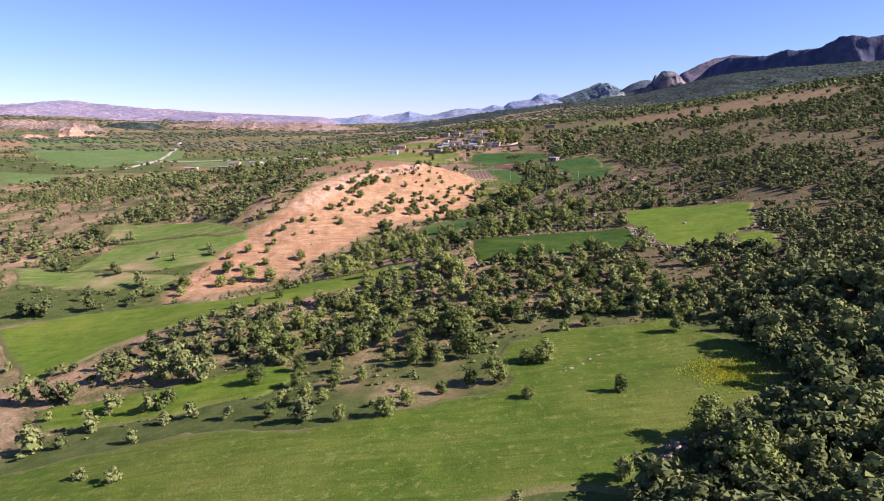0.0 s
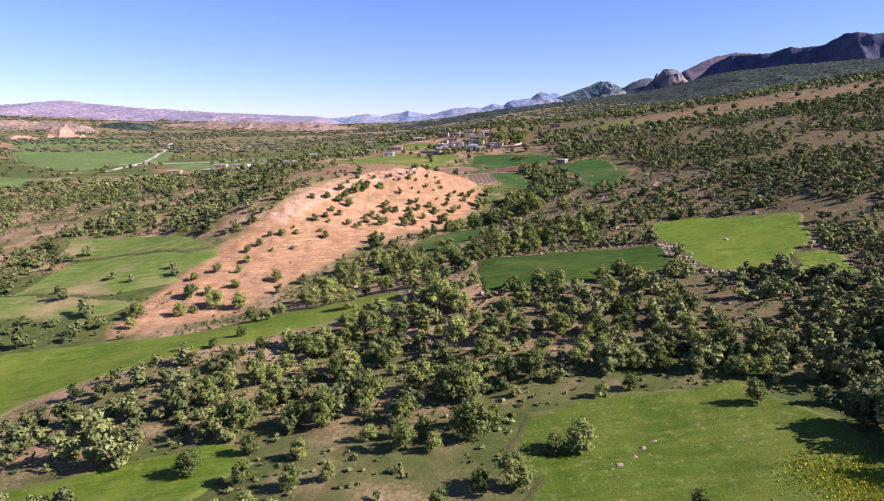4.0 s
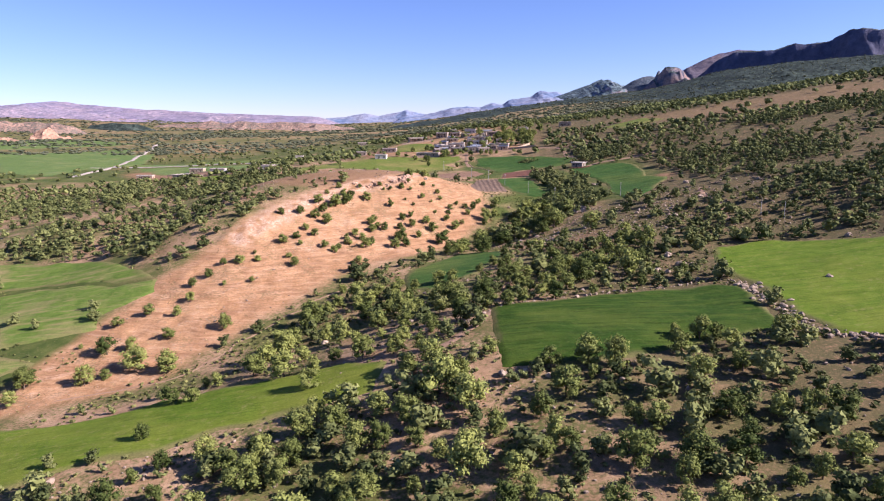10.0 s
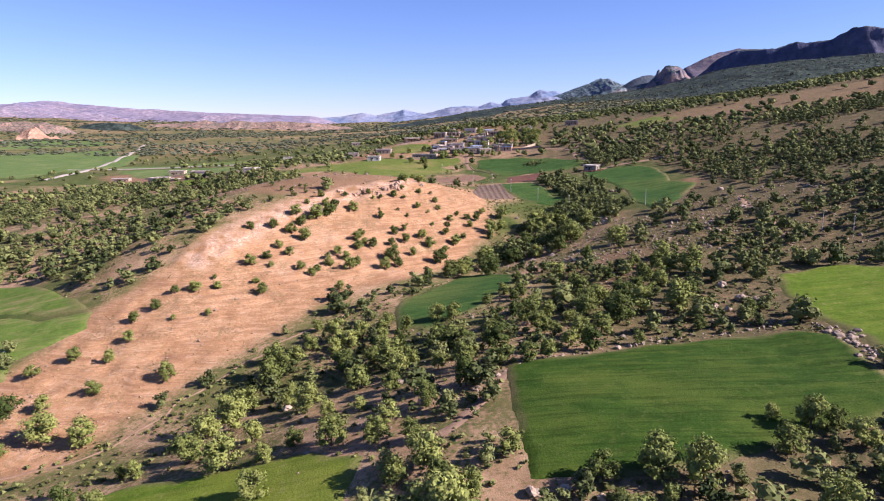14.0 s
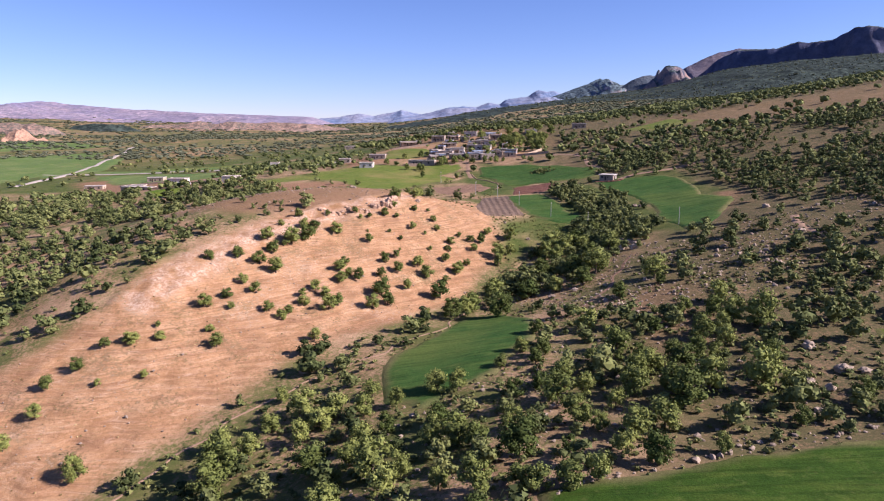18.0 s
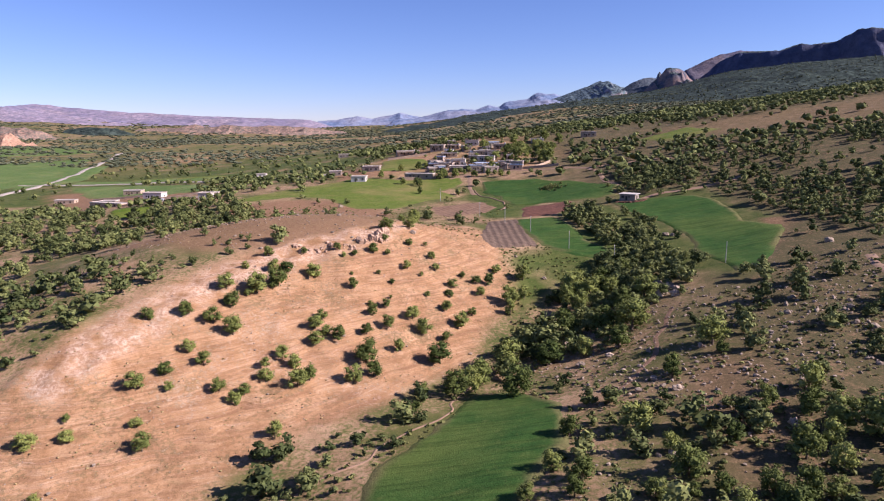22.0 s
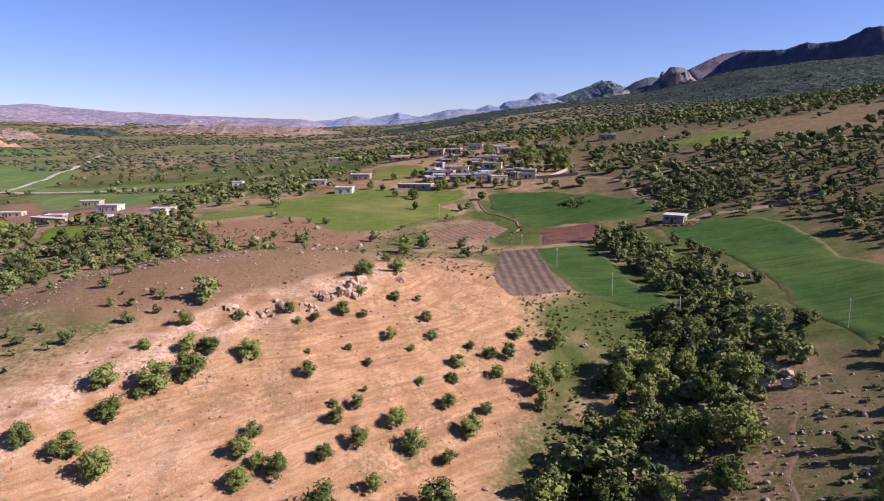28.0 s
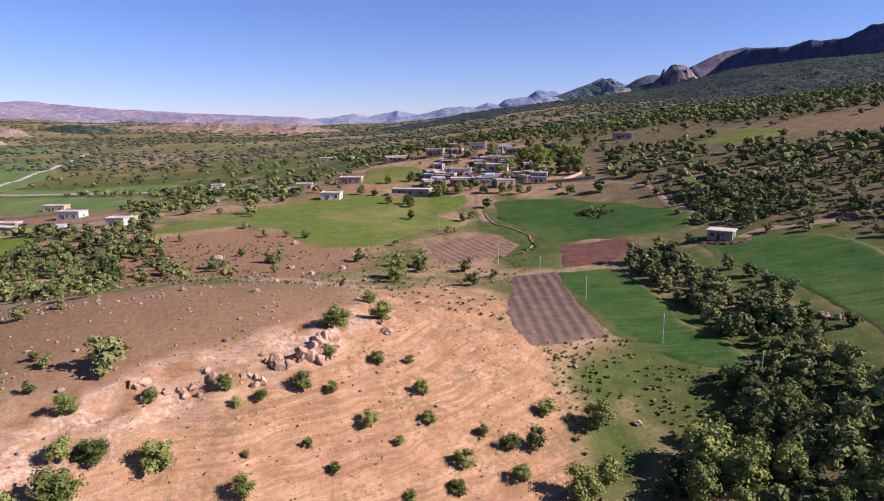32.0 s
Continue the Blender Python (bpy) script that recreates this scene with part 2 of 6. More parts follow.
def land(x, y):
    x, y = np.asarray(x, float), np.asarray(y, float)
    across = 0.125 * x - 0.095 * soft(x - 420, 60.0) - 0.03 * soft(x - 900, 100.0) + 0.125 * soft(-x - 290, 60.0)
    z = 6 + 0.05 * y - 0.038 * soft(y - 750, 80.0) + across * np.where(x < 0, 0.85, 1.0) + 0.045 * soft(-x - 900, 120.0)
    for cx, cy, s, h in LANDFORMS:
        z = z + h * np.exp(-((x - cx) ** 2 + (y - cy) ** 2) / (2 * s * s))
    return z


def scatter_hash(i, j, k):
    v = np.sin(i * 127.1 + j * 311.7 + k * 74.7) * 43758.5453
    return v - np.floor(v)


def value_noise(x, y, size, seed=0):
    x, y = np.asarray(x, float) / size, np.asarray(y, float) / size
    i, j = np.floor(x), np.floor(y)
    u, v = x - i, y - j
    u, v = u * u * (3 - 2 * u), v * v * (3 - 2 * v)
    a, b = scatter_hash(i, j, seed), scatter_hash(i + 1, j, seed)
    c, d = scatter_hash(i, j + 1, seed), scatter_hash(i + 1, j + 1, seed)
    return a + (b - a) * u + (c - a) * v + (a - b - c + d) * u * v


def fbm(x, y, size, octaves=4, seed=0):
    total, amp, norm = 0.0, 1.0, 0.0
    for k in range(octaves):
        total, norm = total + amp * value_noise(x, y, size / 2 ** k, seed + k), norm + amp
        amp *= 0.5
    return total / norm


def inside(x, y, poly, edge=0.0):
    """Signed distance to a polygon's outline, positive inside; edge ruffles it."""
    x, y = np.asarray(x, float), np.asarray(y, float)
    if edge:
        x, y = x + edge * (fbm(x, y, edge * 4, 3, 5) - 0.5) * 2, y + edge * (fbm(x, y, edge * 4, 3, 9) - 0.5) * 2
    best, odd = np.full(np.shape(x), 1e9), np.zeros(np.shape(x), bool)
    for (x0, y0), (x1, y1) in zip(poly, poly[1:] + poly[:1]):
        dx, dy = x1 - x0, y1 - y0
        s = np.clip(((x - x0) * dx + (y - y0) * dy) / (dx * dx + dy * dy + 1e-9), 0, 1)
        best = np.minimum(best, np.hypot(x - x0 - s * dx, y - y0 - s * dy))
        odd ^= ((y0 > y) != (y1 > y)) & (x < dx * (y - y0) / (dy if abs(dy) > 1e-9 else 1e-9) + x0)
    return np.where(odd, best, -best)


HILL = [(-112, 247), (-106, 237), (-74, 256), (-58, 288), (-44, 310), (-30, 330), (-12, 345), (2, 361), (10, 376), (19, 396), (24, 421), (23, 445), (14, 476), (0, 482), (-14, 442), (-20, 425), (-36, 410), (-52, 396), (-62, 384), (-73, 360), (-80, 338), (-97, 316), (-106, 284)]
PLATEAU = [(-20, 420), (-12, 434), (-20, 452), (-57, 442), (-95, 440), (-110, 425), (-70, 400), (-44, 401)]
SCARP = [(-82, 338), (-72, 362), (-60, 386), (-40, 407), (-18, 424), (-12, 436), (-6, 430), (-14, 415), (-34, 398), (-52, 378), (-62, 352), (-70, 336)]


def relief_of(x, y):
    """Fine unevenness of the ground, with the eroded face of the bare hill."""
    z = 1.0 * (fbm(x, y, 16, 3, 3) - 0.5) + 3.0 * (fbm(x, y, 60, 3, 21) - 0.5) * np.clip((np.hypot(x, y - 260) - 260) / 200, 0, 1)
    far = np.clip((np.hypot(x, y) - 800) / 900, 0, 1)
    z = z + far * (26 * (fbm(x, y, 420, 5, 31) - 0.5))
    bluff = np.clip((inside(x, y, SCARP) + 4) / 6, 0, 1)
    crag = np.abs(fbm(x, y, 7, 4, 41) - 0.5) * 2
    bare = np.clip((inside(x, y, HILL) - 2) / 8, 0, 1)
    ledge = np.abs(fbm(x, y, 5, 3, 45) - 0.5) * 2
    return z + bluff * (2.6 * (0.45 - crag)) + bare * (1.3 * (0.3 - ledge) + 0.9 * (fbm(x, y, 9, 3, 47) - 0.5))


def ground_z(x, y):
    return land(x, y) + relief_of(x, y)


def axis_steps(lo, hi, step, low_end, high_end, grow):
    mid = list(np.arange(lo, hi + 1e-6, step))
    s, v, up = step, mid[-1], []
    while v < high_end:
        s *= grow
        v += s
        up.append(v)
    s, v, down = step, mid[0], []
    while v > low_end:
        s *= grow
        v -= s
        down.append(v)
    return np.array(down[::-1] + mid + up)


def grid_mesh(name, X, Y, Z, keep=None):
    """A sheet of quads over a lattice of places; keep says which cells stay."""
    r, c = X.shape
    idx = np.arange(r * c).reshape(r, c)
    quads = np.stack([idx[:-1, :-1], idx[:-1, 1:], idx[1:, 1:], idx[1:, :-1]], -1).reshape(-1, 4)
    co = np.stack([X, Y, Z], -1).reshape(-1, 3)
    if keep is not None:
        quads = quads[keep.ravel()]
        used, inv = np.unique(quads, return_inverse=True)
        co, quads = co[used], inv.reshape(-1, 4)
    return solid(name, co, quads)


def solid(name, co, faces, smooth=True):
    me = bpy.data.meshes.new(name)
    n, k = faces.shape
    me.vertices.add(len(co))
    me.vertices.foreach_set("co", np.ascontiguousarray(co, np.float32).ravel())
    me.loops.add(n * k)
    me.loops.foreach_set("vertex_index", np.ascontiguousarray(faces, np.int32).ravel())
    me.polygons.add(n)
    me.polygons.foreach_set("loop_start", np.arange(0, n * k, k, dtype=np.int32))
    me.polygons.foreach_set("use_smooth", np.full(n, smooth))
    me.update(calc_edges=True)
    return me


def layer(me, name, values):
    a = me.attributes.new(name, "FLOAT", "POINT")
    a.data.foreach_set("value", np.ascontiguousarray(values, np.float32).ravel())


TAN_SLOPE = [(160, 708), (229, 697), (289, 674), (345, 644), (380, 616), (324, 543), (293, 565), (239, 579), (191, 600)]
FARMYARD = [(-236, 637), (-323, 757), (-274, 763), (-233, 752), (-149, 643), (-118, 571), (-146, 578)]
VILLAGE_GROUND = [(-40, 628), (0, 640), (66, 622), (72, 660), (70, 760), (40, 840), (-10, 830), (-44, 740)]
RED_PATCHES = [
    [(-95, 470), (-40, 480), (-20, 500), (-30, 545), (-70, 560), (-105, 540)],
    [(45, 300), (70, 306), (80, 340), (60, 352), (44, 330)],
    [(72, 350), (82, 347), (90, 340), (86, 329), (78, 326), (71, 328), (73, 338)],
    [(100, 684), (135, 690), (152, 636), (136, 616), (107, 652)],
    [(96, 358), (126, 364), (130, 400), (102, 396)],
    [(70, 200), (110, 190), (120, 222), (85, 225)],
    [(96, 400), (130, 398), (150, 440), (120, 450)],
    [(80, 640), (200, 690), (190, 780), (90, 740)],
    FARMYARD,
    [(-60, 620), (-20, 660), (-10, 720), (-70, 690)],
]
MEADOWS = [
    [(-330, 830), (-243, 784), (-184, 762), (-120, 735), (-60, 722), (-51, 777), (-142, 1101), (-267, 1151), (-450, 1088)],
    [(-180, 700), (-90, 650), (-60, 660), (-70, 715), (-150, 745)],
    [(-80, 60), (70, 60), (75, 150), (60, 178), (10, 172), (-20, 160), (-60, 160), (-95, 130)],
    [(-190, 210), (-100, 236), (-98, 300), (-120, 345), (-190, 350)],
    [(22, 396), (60, 424), (40, 448), (26, 436)],
    [(-520, 690), (-330, 690), (-210, 720), (-260, 900), (-620, 1000), (-700, 760)],
    [(50, 446), (84, 394), (92, 394), (88, 440), (88, 480), (78, 512), (58, 502)],
    [(86, 396), (124, 440), (120, 510), (84, 524)],
    [(20, 500), (38, 496), (60, 560), (30, 620), (14, 560)],
]


def build_ground():
    xs = axis_steps(-140, 140, 1.45, -4600, 4600, 1.065)
    ys = axis_steps(74, 570, 1.45, -400, 4900, 1.05)
    X, Y = np.meshgrid(xs, ys)
    me = grid_mesh("ground", X, Y, ground_z(X, Y))
    x, y = X.ravel(), Y.ravel()
    edge = lambda poly, w, e: np.clip(inside(x, y, poly, e) / w + 0.5, 0, 1)
    sand = edge(HILL, 5.0, 4.0)
    sand = np.maximum(sand, 0.55 * edge(VILLAGE_GROUND, 12.0, 8.0))
    far = np.clip((np.hypot(x, y) - 900) / 500, 0, 1)
    sand = np.maximum(sand, far * np.clip((fbm(x, y, 300, 4, 51) - 0.62) * 7, 0, 0.6))
    sand = np.maximum(sand, 0.25 * edge(TAN_SLOPE, 25.0, 12.0))
    red = np.maximum.reduce([edge(p, 5.0, 5.0) for p in RED_PATCHES] + [0.85 * edge(PLATEAU, 8.0, 4.0)])
    green = np.maximum.reduce([edge(p, 8.0, 6.0) for p in MEADOWS])
    layer(me, "sand", sand)
    layer(me, "chalk", np.clip(inside(x, y, SCARP, 2.0) / 3 + 0.6, 0, 1))
    green = np.maximum(green, np.clip((np.hypot(x, y) - 620) / 300, 0, 1) * np.clip((fbm(x, y, 180, 4, 131) - 0.36) * 4, 0, 0.65))
    # Right-hand slope: stony soil, with its tree shade and low sun painted in.
    layer(me, "stony", (1 - 0.8 * green) * np.clip((x + 26 * (fbm(x, y, 60, 3, 151) - 0.5) - 30 - np.clip((y - 330) * 0.3, -20, 24)) / 40, 0, 1) * np.clip((y - 130) / 80, 0, 1) * np.clip((1500 - y) / 500, 0, 1))
    layer(me, "red_soil", red)
    layer(me, "meadow", green * np.clip(fbm(x, y, 20, 4, 61) * 4.0 - 0.8, 0.15, 1))
    ob = new("ground", me)
    me.materials.append(GROUND)
    return tagged(ob, "rolling stony hill country of tan earth and grass", "ground", kind="structure")


build_ground()


def in_box(poly, pad=0.0):
    xs, ys = [p[0] for p in poly], [p[1] for p in poly]
    return min(xs) - pad, max(xs) + pad, min(ys) - pad, max(ys) + pad


def sown_field(name, poly, material, label, category, height=0.35, step=0.9, edge=2.6, ridge=0.0, turn=0.0, gap=2.0):
    """A standing crop or tilled plot: a raised uneven sheet that ends in a low face all round."""
    x0, x1, y0, y1 = in_box(poly, 2)
    X, Y = np.meshgrid(np.arange(x0, x1, step), np.arange(y0, y1, step))
    d = inside(X, Y, poly, edge)
    lift = height * np.clip(d / 0.9 + 0.3, -0.8, 1) + (0.06 if ridge else 0.25) * height * (fbm(X, Y, 2.5, 3, 71) - 0.5)
    if ridge:
        a = radians(turn)
        lift = lift + ridge * np.sin((X * math.cos(a) + Y * math.sin(a)) * 2 * math.pi / gap) * np.clip(d, 0, 1)
    dc = np.maximum.reduce([d[:-1, :-1], d[1:, :-1], d[:-1, 1:], d[1:, 1:]])
    me = grid_mesh(name, X, Y, ground_z(X, Y) + lift, dc > -0.6)
    co = np.empty(len(me.vertices) * 3, np.float32)
    me.vertices.foreach_get("co", co)
    co = co.reshape(-1, 3)
    worn = np.clip(1.25 - inside(co[:, 0], co[:, 1], poly, edge) / (0.4 + 2.2 * fbm(co[:, 0], co[:, 1], 9, 3, 141)), 0, 1)
    layer(me, "rim", worn * np.clip(fbm(co[:, 0], co[:, 1], 14, 3, 143) * 4 - 1.3, 0, 0.85))
    me.materials.append(material)
    return tagged(new(name, me), label, category, kind="stuff")


FIELDS = []


def field(poly, *a, **k):
    FIELDS.append(poly)
    return sown_field("field", poly, *a, **k)


field([(-90, 112), (-69, 118), (-53, 120), (-29, 114), (-14, 116), (2, 121), (10, 125), (15, 130), (12, 143), (17, 154), (30, 156), (44, 156), (57, 157), (63, 145), (66, 134), (66, 123), (61, 112), (51, 105), (45, 100), (35, 94), (29, 84), (-84, 84)],
      LAWN, "bright green young wheat with a yellow-flowering patch", "wheat field")
field([(-158, 219), (-138, 227), (-114, 232), (-81, 232), (-48, 239), (-26, 238), (-12, 232), (-13, 219), (-36, 215), (-60, 206), (-87, 197), (-102, 187), (-106, 180), (-116, 167)],
      WHEAT, "narrow green wheat strip along the hollow", "wheat field")
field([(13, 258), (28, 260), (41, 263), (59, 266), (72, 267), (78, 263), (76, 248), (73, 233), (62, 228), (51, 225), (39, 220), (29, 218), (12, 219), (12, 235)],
      WHEAT_SHADED, "square green wheat field edged by stones and trees", "wheat field", edge=0.9)
field([(89, 307), (106, 311), (121, 302), (138, 285), (120, 245), (93, 221), (81, 227), (80, 242), (80, 264), (80, 280)],
      WHEAT, "sunlit green wheat field behind a stone bank", "wheat field")
field([(108, 234), (122, 234), (114, 211), (102, 213)], WHEAT, "small green wheat patch among trees", "wheat field")
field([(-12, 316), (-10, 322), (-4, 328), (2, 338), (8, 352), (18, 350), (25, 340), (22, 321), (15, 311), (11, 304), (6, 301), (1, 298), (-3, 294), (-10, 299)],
      BARLEY_SUNLIT, "dark green barley plot in the gully", "barley field", edge=1.2)
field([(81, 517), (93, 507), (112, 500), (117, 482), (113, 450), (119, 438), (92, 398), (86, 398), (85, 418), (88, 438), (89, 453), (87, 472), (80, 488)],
      BARLEY_SUNLIT, "dark green barley field below the small hut", "barley field")
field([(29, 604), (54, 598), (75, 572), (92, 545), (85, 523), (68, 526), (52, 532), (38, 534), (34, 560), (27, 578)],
      BARLEY_SUNLIT, "deep green barley field behind the ditch", "barley field")
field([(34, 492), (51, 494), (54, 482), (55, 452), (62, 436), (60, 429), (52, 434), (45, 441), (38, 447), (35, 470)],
      BARLEY_SUNLIT, "green barley field with wheel tracks", "barley field", ridge=0.05, turn=-60)
field([(-107, 561), (-88, 593), (-56, 632), (-12, 622), (17, 622), (16, 598), (4, 585), (10, 570), (-5, 559), (-21, 530), (-36, 529), (-56, 556), (-79, 567), (-96, 556)],
      PASTURE, "smooth green meadow on a knoll before the village", "meadow", height=0.15, edge=4.0)
field([(23, 491), (35, 493), (36, 447), (20, 437), (18, 442), (17, 453)], TILLED_GREY, "grey-brown tilled plot with furrows", "tilled plot", height=0.15, step=0.4, ridge=0.12, turn=0, gap=2.8, edge=0.8)
field([(43, 527), (65, 528), (64, 513), (53, 501), (38, 498)], TILLED_RED, "freshly turned red-brown soil plot", "tilled plot", height=0.2, step=0.5, ridge=0.16, turn=70, gap=2.4)
field([(-1, 541), (24, 552), (29, 534), (22, 517), (6, 506), (-1, 519)], TILLED, "bare pinkish tilled plot by the ditch", "tilled plot", height=0.12, step=0.55, ridge=0.1, turn=20, gap=2.6)
field([(-156, 530), (-180, 580), (-149, 564), (-138, 529)], WHEAT, "small green wheat patch below the farm", "wheat field")
field([(-101, 147), (-84, 149), (-62, 153), (-41, 155), (-33, 145), (-42, 136), (-59, 134), (-77, 133), (-93, 135)], WHEAT, "narrow green terrace strip below the trees", "wheat field", edge=3.0)
for plot in ([(-168, 326), (-142, 326), (-118, 320), (-97, 316), (-95, 308), (-104, 300), (-108, 294), (-102, 288), (-114, 282), (-136, 281), (-172, 290)],
             [(-190, 362), (-164, 355), (-131, 346), (-107, 326), (-100, 319), (-120, 324), (-142, 330), (-175, 332)],
             [(-205, 300), (-160, 283), (-128, 276), (-110, 268), (-118, 258), (-140, 258), (-190, 276)]):
    field(plot, PATCHY, "sloping green crop with bare sandy patches", "wheat field", edge=4.0)

field([(-39, 670), (-39, 722), (-24, 724), (-7, 707), (-1, 691), (-7, 671), (-21, 663)], PASTURE, "green plot on the slope beside the village", "field", edge=3.0)

# ---- fields of the valley floor ----
for poly, mat, label in (
    ([(-511, 997), (-428, 1082), (-352, 870), (-380, 806)], VALLEY, "green field beside the valley road"),
    ([(-362, 872), (-208, 819), (-168, 762), (-235, 798), (-345, 838)], VALLEY, "long dark green field strip"),
    ([(-300, 862), (-240, 840), (-205, 838), (-180, 796), (-215, 800), (-290, 845)], PASTURE, "yellow flowering field strip"),
    ([(-329, 808), (-228, 768), (-192, 748), (-136, 669), (-194, 680), (-265, 715)], VALLEY, "broad green field behind the farm"),
    ([(-736, 1141), (-521, 1218), (-395, 880), (-400, 760), (-480, 805)], VALLEY, "wide green field on the valley floor"),
    ([(-496, 725), (-414, 693), (-377, 620), (-416, 605)], VALLEY, "green field at the valley edge"),
    ([(-1110, 1641), (-823, 1631), (-615, 1411), (-751, 1197)], VALLEY, "pale green far field"),
    ([(150, 640), (190, 655), (180, 690), (140, 672)], PASTURE, "small pale green clearing"),
):
    FIELDS.append(poly)
    sown_field("field", poly, mat, label, "field", height=0.5, step=4.0 if poly[0][1] < 1000 else 8.0, edge=6.0)


# ---- mountains ----
def ridge_noise(x, y, size, octaves, seed):
    total, amp, norm = 0.0, 1.0, 0.0
    for k in range(octaves):
        n = 1 - np.abs(2 * value_noise(x, y, size / 2 ** k, seed + k) - 1)
        total, norm = total + amp * n * n, norm + amp
        amp *= 0.5
    return total / norm


def rock_material(name, low, high, scale, wooded=None, scrub=None):
    m, nt, b = shader(name, 1.0, 0.05)
    n1, n2 = noise_of(nt, scale, 6, 0.65), noise_of(nt, scale * 7, 5, 0.7)
    out = mixed(nt, grey(nt, n1, 0.4, 0.62), low, high)
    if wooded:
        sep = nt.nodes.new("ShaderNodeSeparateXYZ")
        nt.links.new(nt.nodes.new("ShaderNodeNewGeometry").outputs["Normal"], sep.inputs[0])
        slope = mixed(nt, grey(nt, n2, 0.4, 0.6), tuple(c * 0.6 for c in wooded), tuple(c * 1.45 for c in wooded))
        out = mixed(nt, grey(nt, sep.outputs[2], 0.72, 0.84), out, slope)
    if scrub:
        tufts = noise_of(nt, scale * 12, 4, 0.7)
        out = mixed(nt, times(nt, grey(nt, tufts, 0.46, 0.56), 0.85), out, scrub)
    out = mixed(nt, 1.0, out, ramp(nt, n2, [(0.35, (0.66, 0.67, 0.72)), (0.65, (1.16, 1.15, 1.14))]), "MULTIPLY")
    nt.links.new(out, b.inputs["Base Color"])
    relief(nt, b, n2, 0.7, 8.0)
    return m


# Dark blue steep rock: cliff shade and distance haze put into the colour.
MOUNT_DARK = rock_material("wooded_shade_blue_limestone", (0.062, 0.074, 0.125), (0.10, 0.10, 0.14), 0.004, (0.062, 0.078, 0.074))
# Tan rock; its blue-grey lows carry distance haze in the colour.
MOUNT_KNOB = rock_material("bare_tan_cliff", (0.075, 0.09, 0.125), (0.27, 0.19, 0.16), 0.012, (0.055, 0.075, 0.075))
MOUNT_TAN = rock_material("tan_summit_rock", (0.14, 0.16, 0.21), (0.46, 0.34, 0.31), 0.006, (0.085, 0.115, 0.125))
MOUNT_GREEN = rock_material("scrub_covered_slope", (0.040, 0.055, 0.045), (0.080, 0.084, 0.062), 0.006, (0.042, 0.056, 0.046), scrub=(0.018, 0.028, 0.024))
# Mauve and blue-grey here are distance haze put into the base colour.
MOUNT_MAUVE = rock_material("haze_mauve_dry_slope", (0.10, 0.095, 0.13), (0.17, 0.138, 0.145), 0.006)
MOUNT_HILL = rock_material("haze_blue_scrub_hill", (0.075, 0.095, 0.115), (0.125, 0.135, 0.145), 0.006, scrub=(0.045, 0.062, 0.078))
BADLANDS = rock_material("orange_marl", (0.21, 0.15, 0.115), (0.40, 0.25, 0.18), 0.012, scrub=(0.10, 0.105, 0.085))
BADLANDS_BARE = rock_material("bare_orange_marl", (0.30, 0.19, 0.125), (0.48, 0.29, 0.19), 0.015)
# Pale mauve and blue limestone, base colours tinted to show haze.
MOUNT_PALE = rock_material("haze_mauve_limestone", (0.205, 0.18, 0.25), (0.335, 0.265, 0.29), 0.004, scrub=(0.16, 0.155, 0.19))
MOUNT_BLUE = rock_material("haze_blue_limestone", (0.13, 0.18, 0.28), (0.27, 0.28, 0.34), 0.004)


def range_of(name, crest, depth_front, depth_back, material, label, rough=0.2, steps=200, rows=46, cliff=0.0, seed=0, jag=0.05, taper=0.05):
    """A mountain range under a crest line of (x, y, z): slopes fall on both sides, cut by gullies."""
    pts = np.array(crest, float)
    s = np.r_[0, np.cumsum(np.hypot(np.diff(pts[:, 0]), np.diff(pts[:, 1])))]
    u = np.linspace(0, s[-1], steps)
    cx, cy, cz = (np.interp(u, s, pts[:, k]) for k in range(3))
    tx, ty = np.gradient(cx), np.gradient(cy)
    ln = np.hypot(tx, ty)
    nx, ny = np.full(steps, (ty / ln).mean()), np.full(steps, -(tx / ln).mean())
    v = np.linspace(-1, 1, rows)
    V, U = np.meshgrid(v, u, indexing="ij")
    narrow = 0.3 + 0.7 * np.clip(U / U.max() * 1.6, 0, 1) if cliff and depth_front > 1500 else 1.0
    depth = np.where(V > 0, depth_front * narrow, depth_back)
    X = cx[None, :] + nx[None, :] * V * depth
    Y = cy[None, :] + ny[None, :] * V * depth
    foot = land(X, Y) - 20
    fall = np.abs(V) ** (0.62 if cliff else 0.8)
    if cliff:
        fall = np.where(V > 0, np.clip(V ** 0.8 * (1 - cliff) + cliff * np.clip(V * 7, 0, 1) ** 0.8, 0, 1), fall)
    crest_z = cz[None, :] + 0 * V
    rug = ridge_noise(X, Y, min(420, depth_front * 0.5), 5, 80 + seed) - 0.45
    fine = fbm(X, Y, 60, 4, 90 + seed) - 0.5
    ends = np.clip(np.minimum(U, U.max() - U) / (taper * U.max()), 0, 1) ** 0.7
    rise = np.maximum(crest_z - foot, 5) * ends
    Z = foot + rise * (1 - fall) + rise * rug * rough * (0.06 + np.minimum(fall, 1 - fall) * 2) + rise * jag * fine
    me = grid_mesh(name, X, Y, Z)
    me.materials.append(material)
    return tagged(new(name, me), label, "mountain", kind="structure")


range_of("mountain_far", [(-843, 4762, 101), (-685, 4762, 108), (-527, 4762, 134), (-429, 4762, 114), (-330, 4762, 136), (-231, 4762, 154), (-133, 4762, 131), (25, 4762, 102)], 300, 250, MOUNT_BLUE, "faint peaks on the horizon, tinted pale blue for haze", 0.25, 120, 24, seed=3)
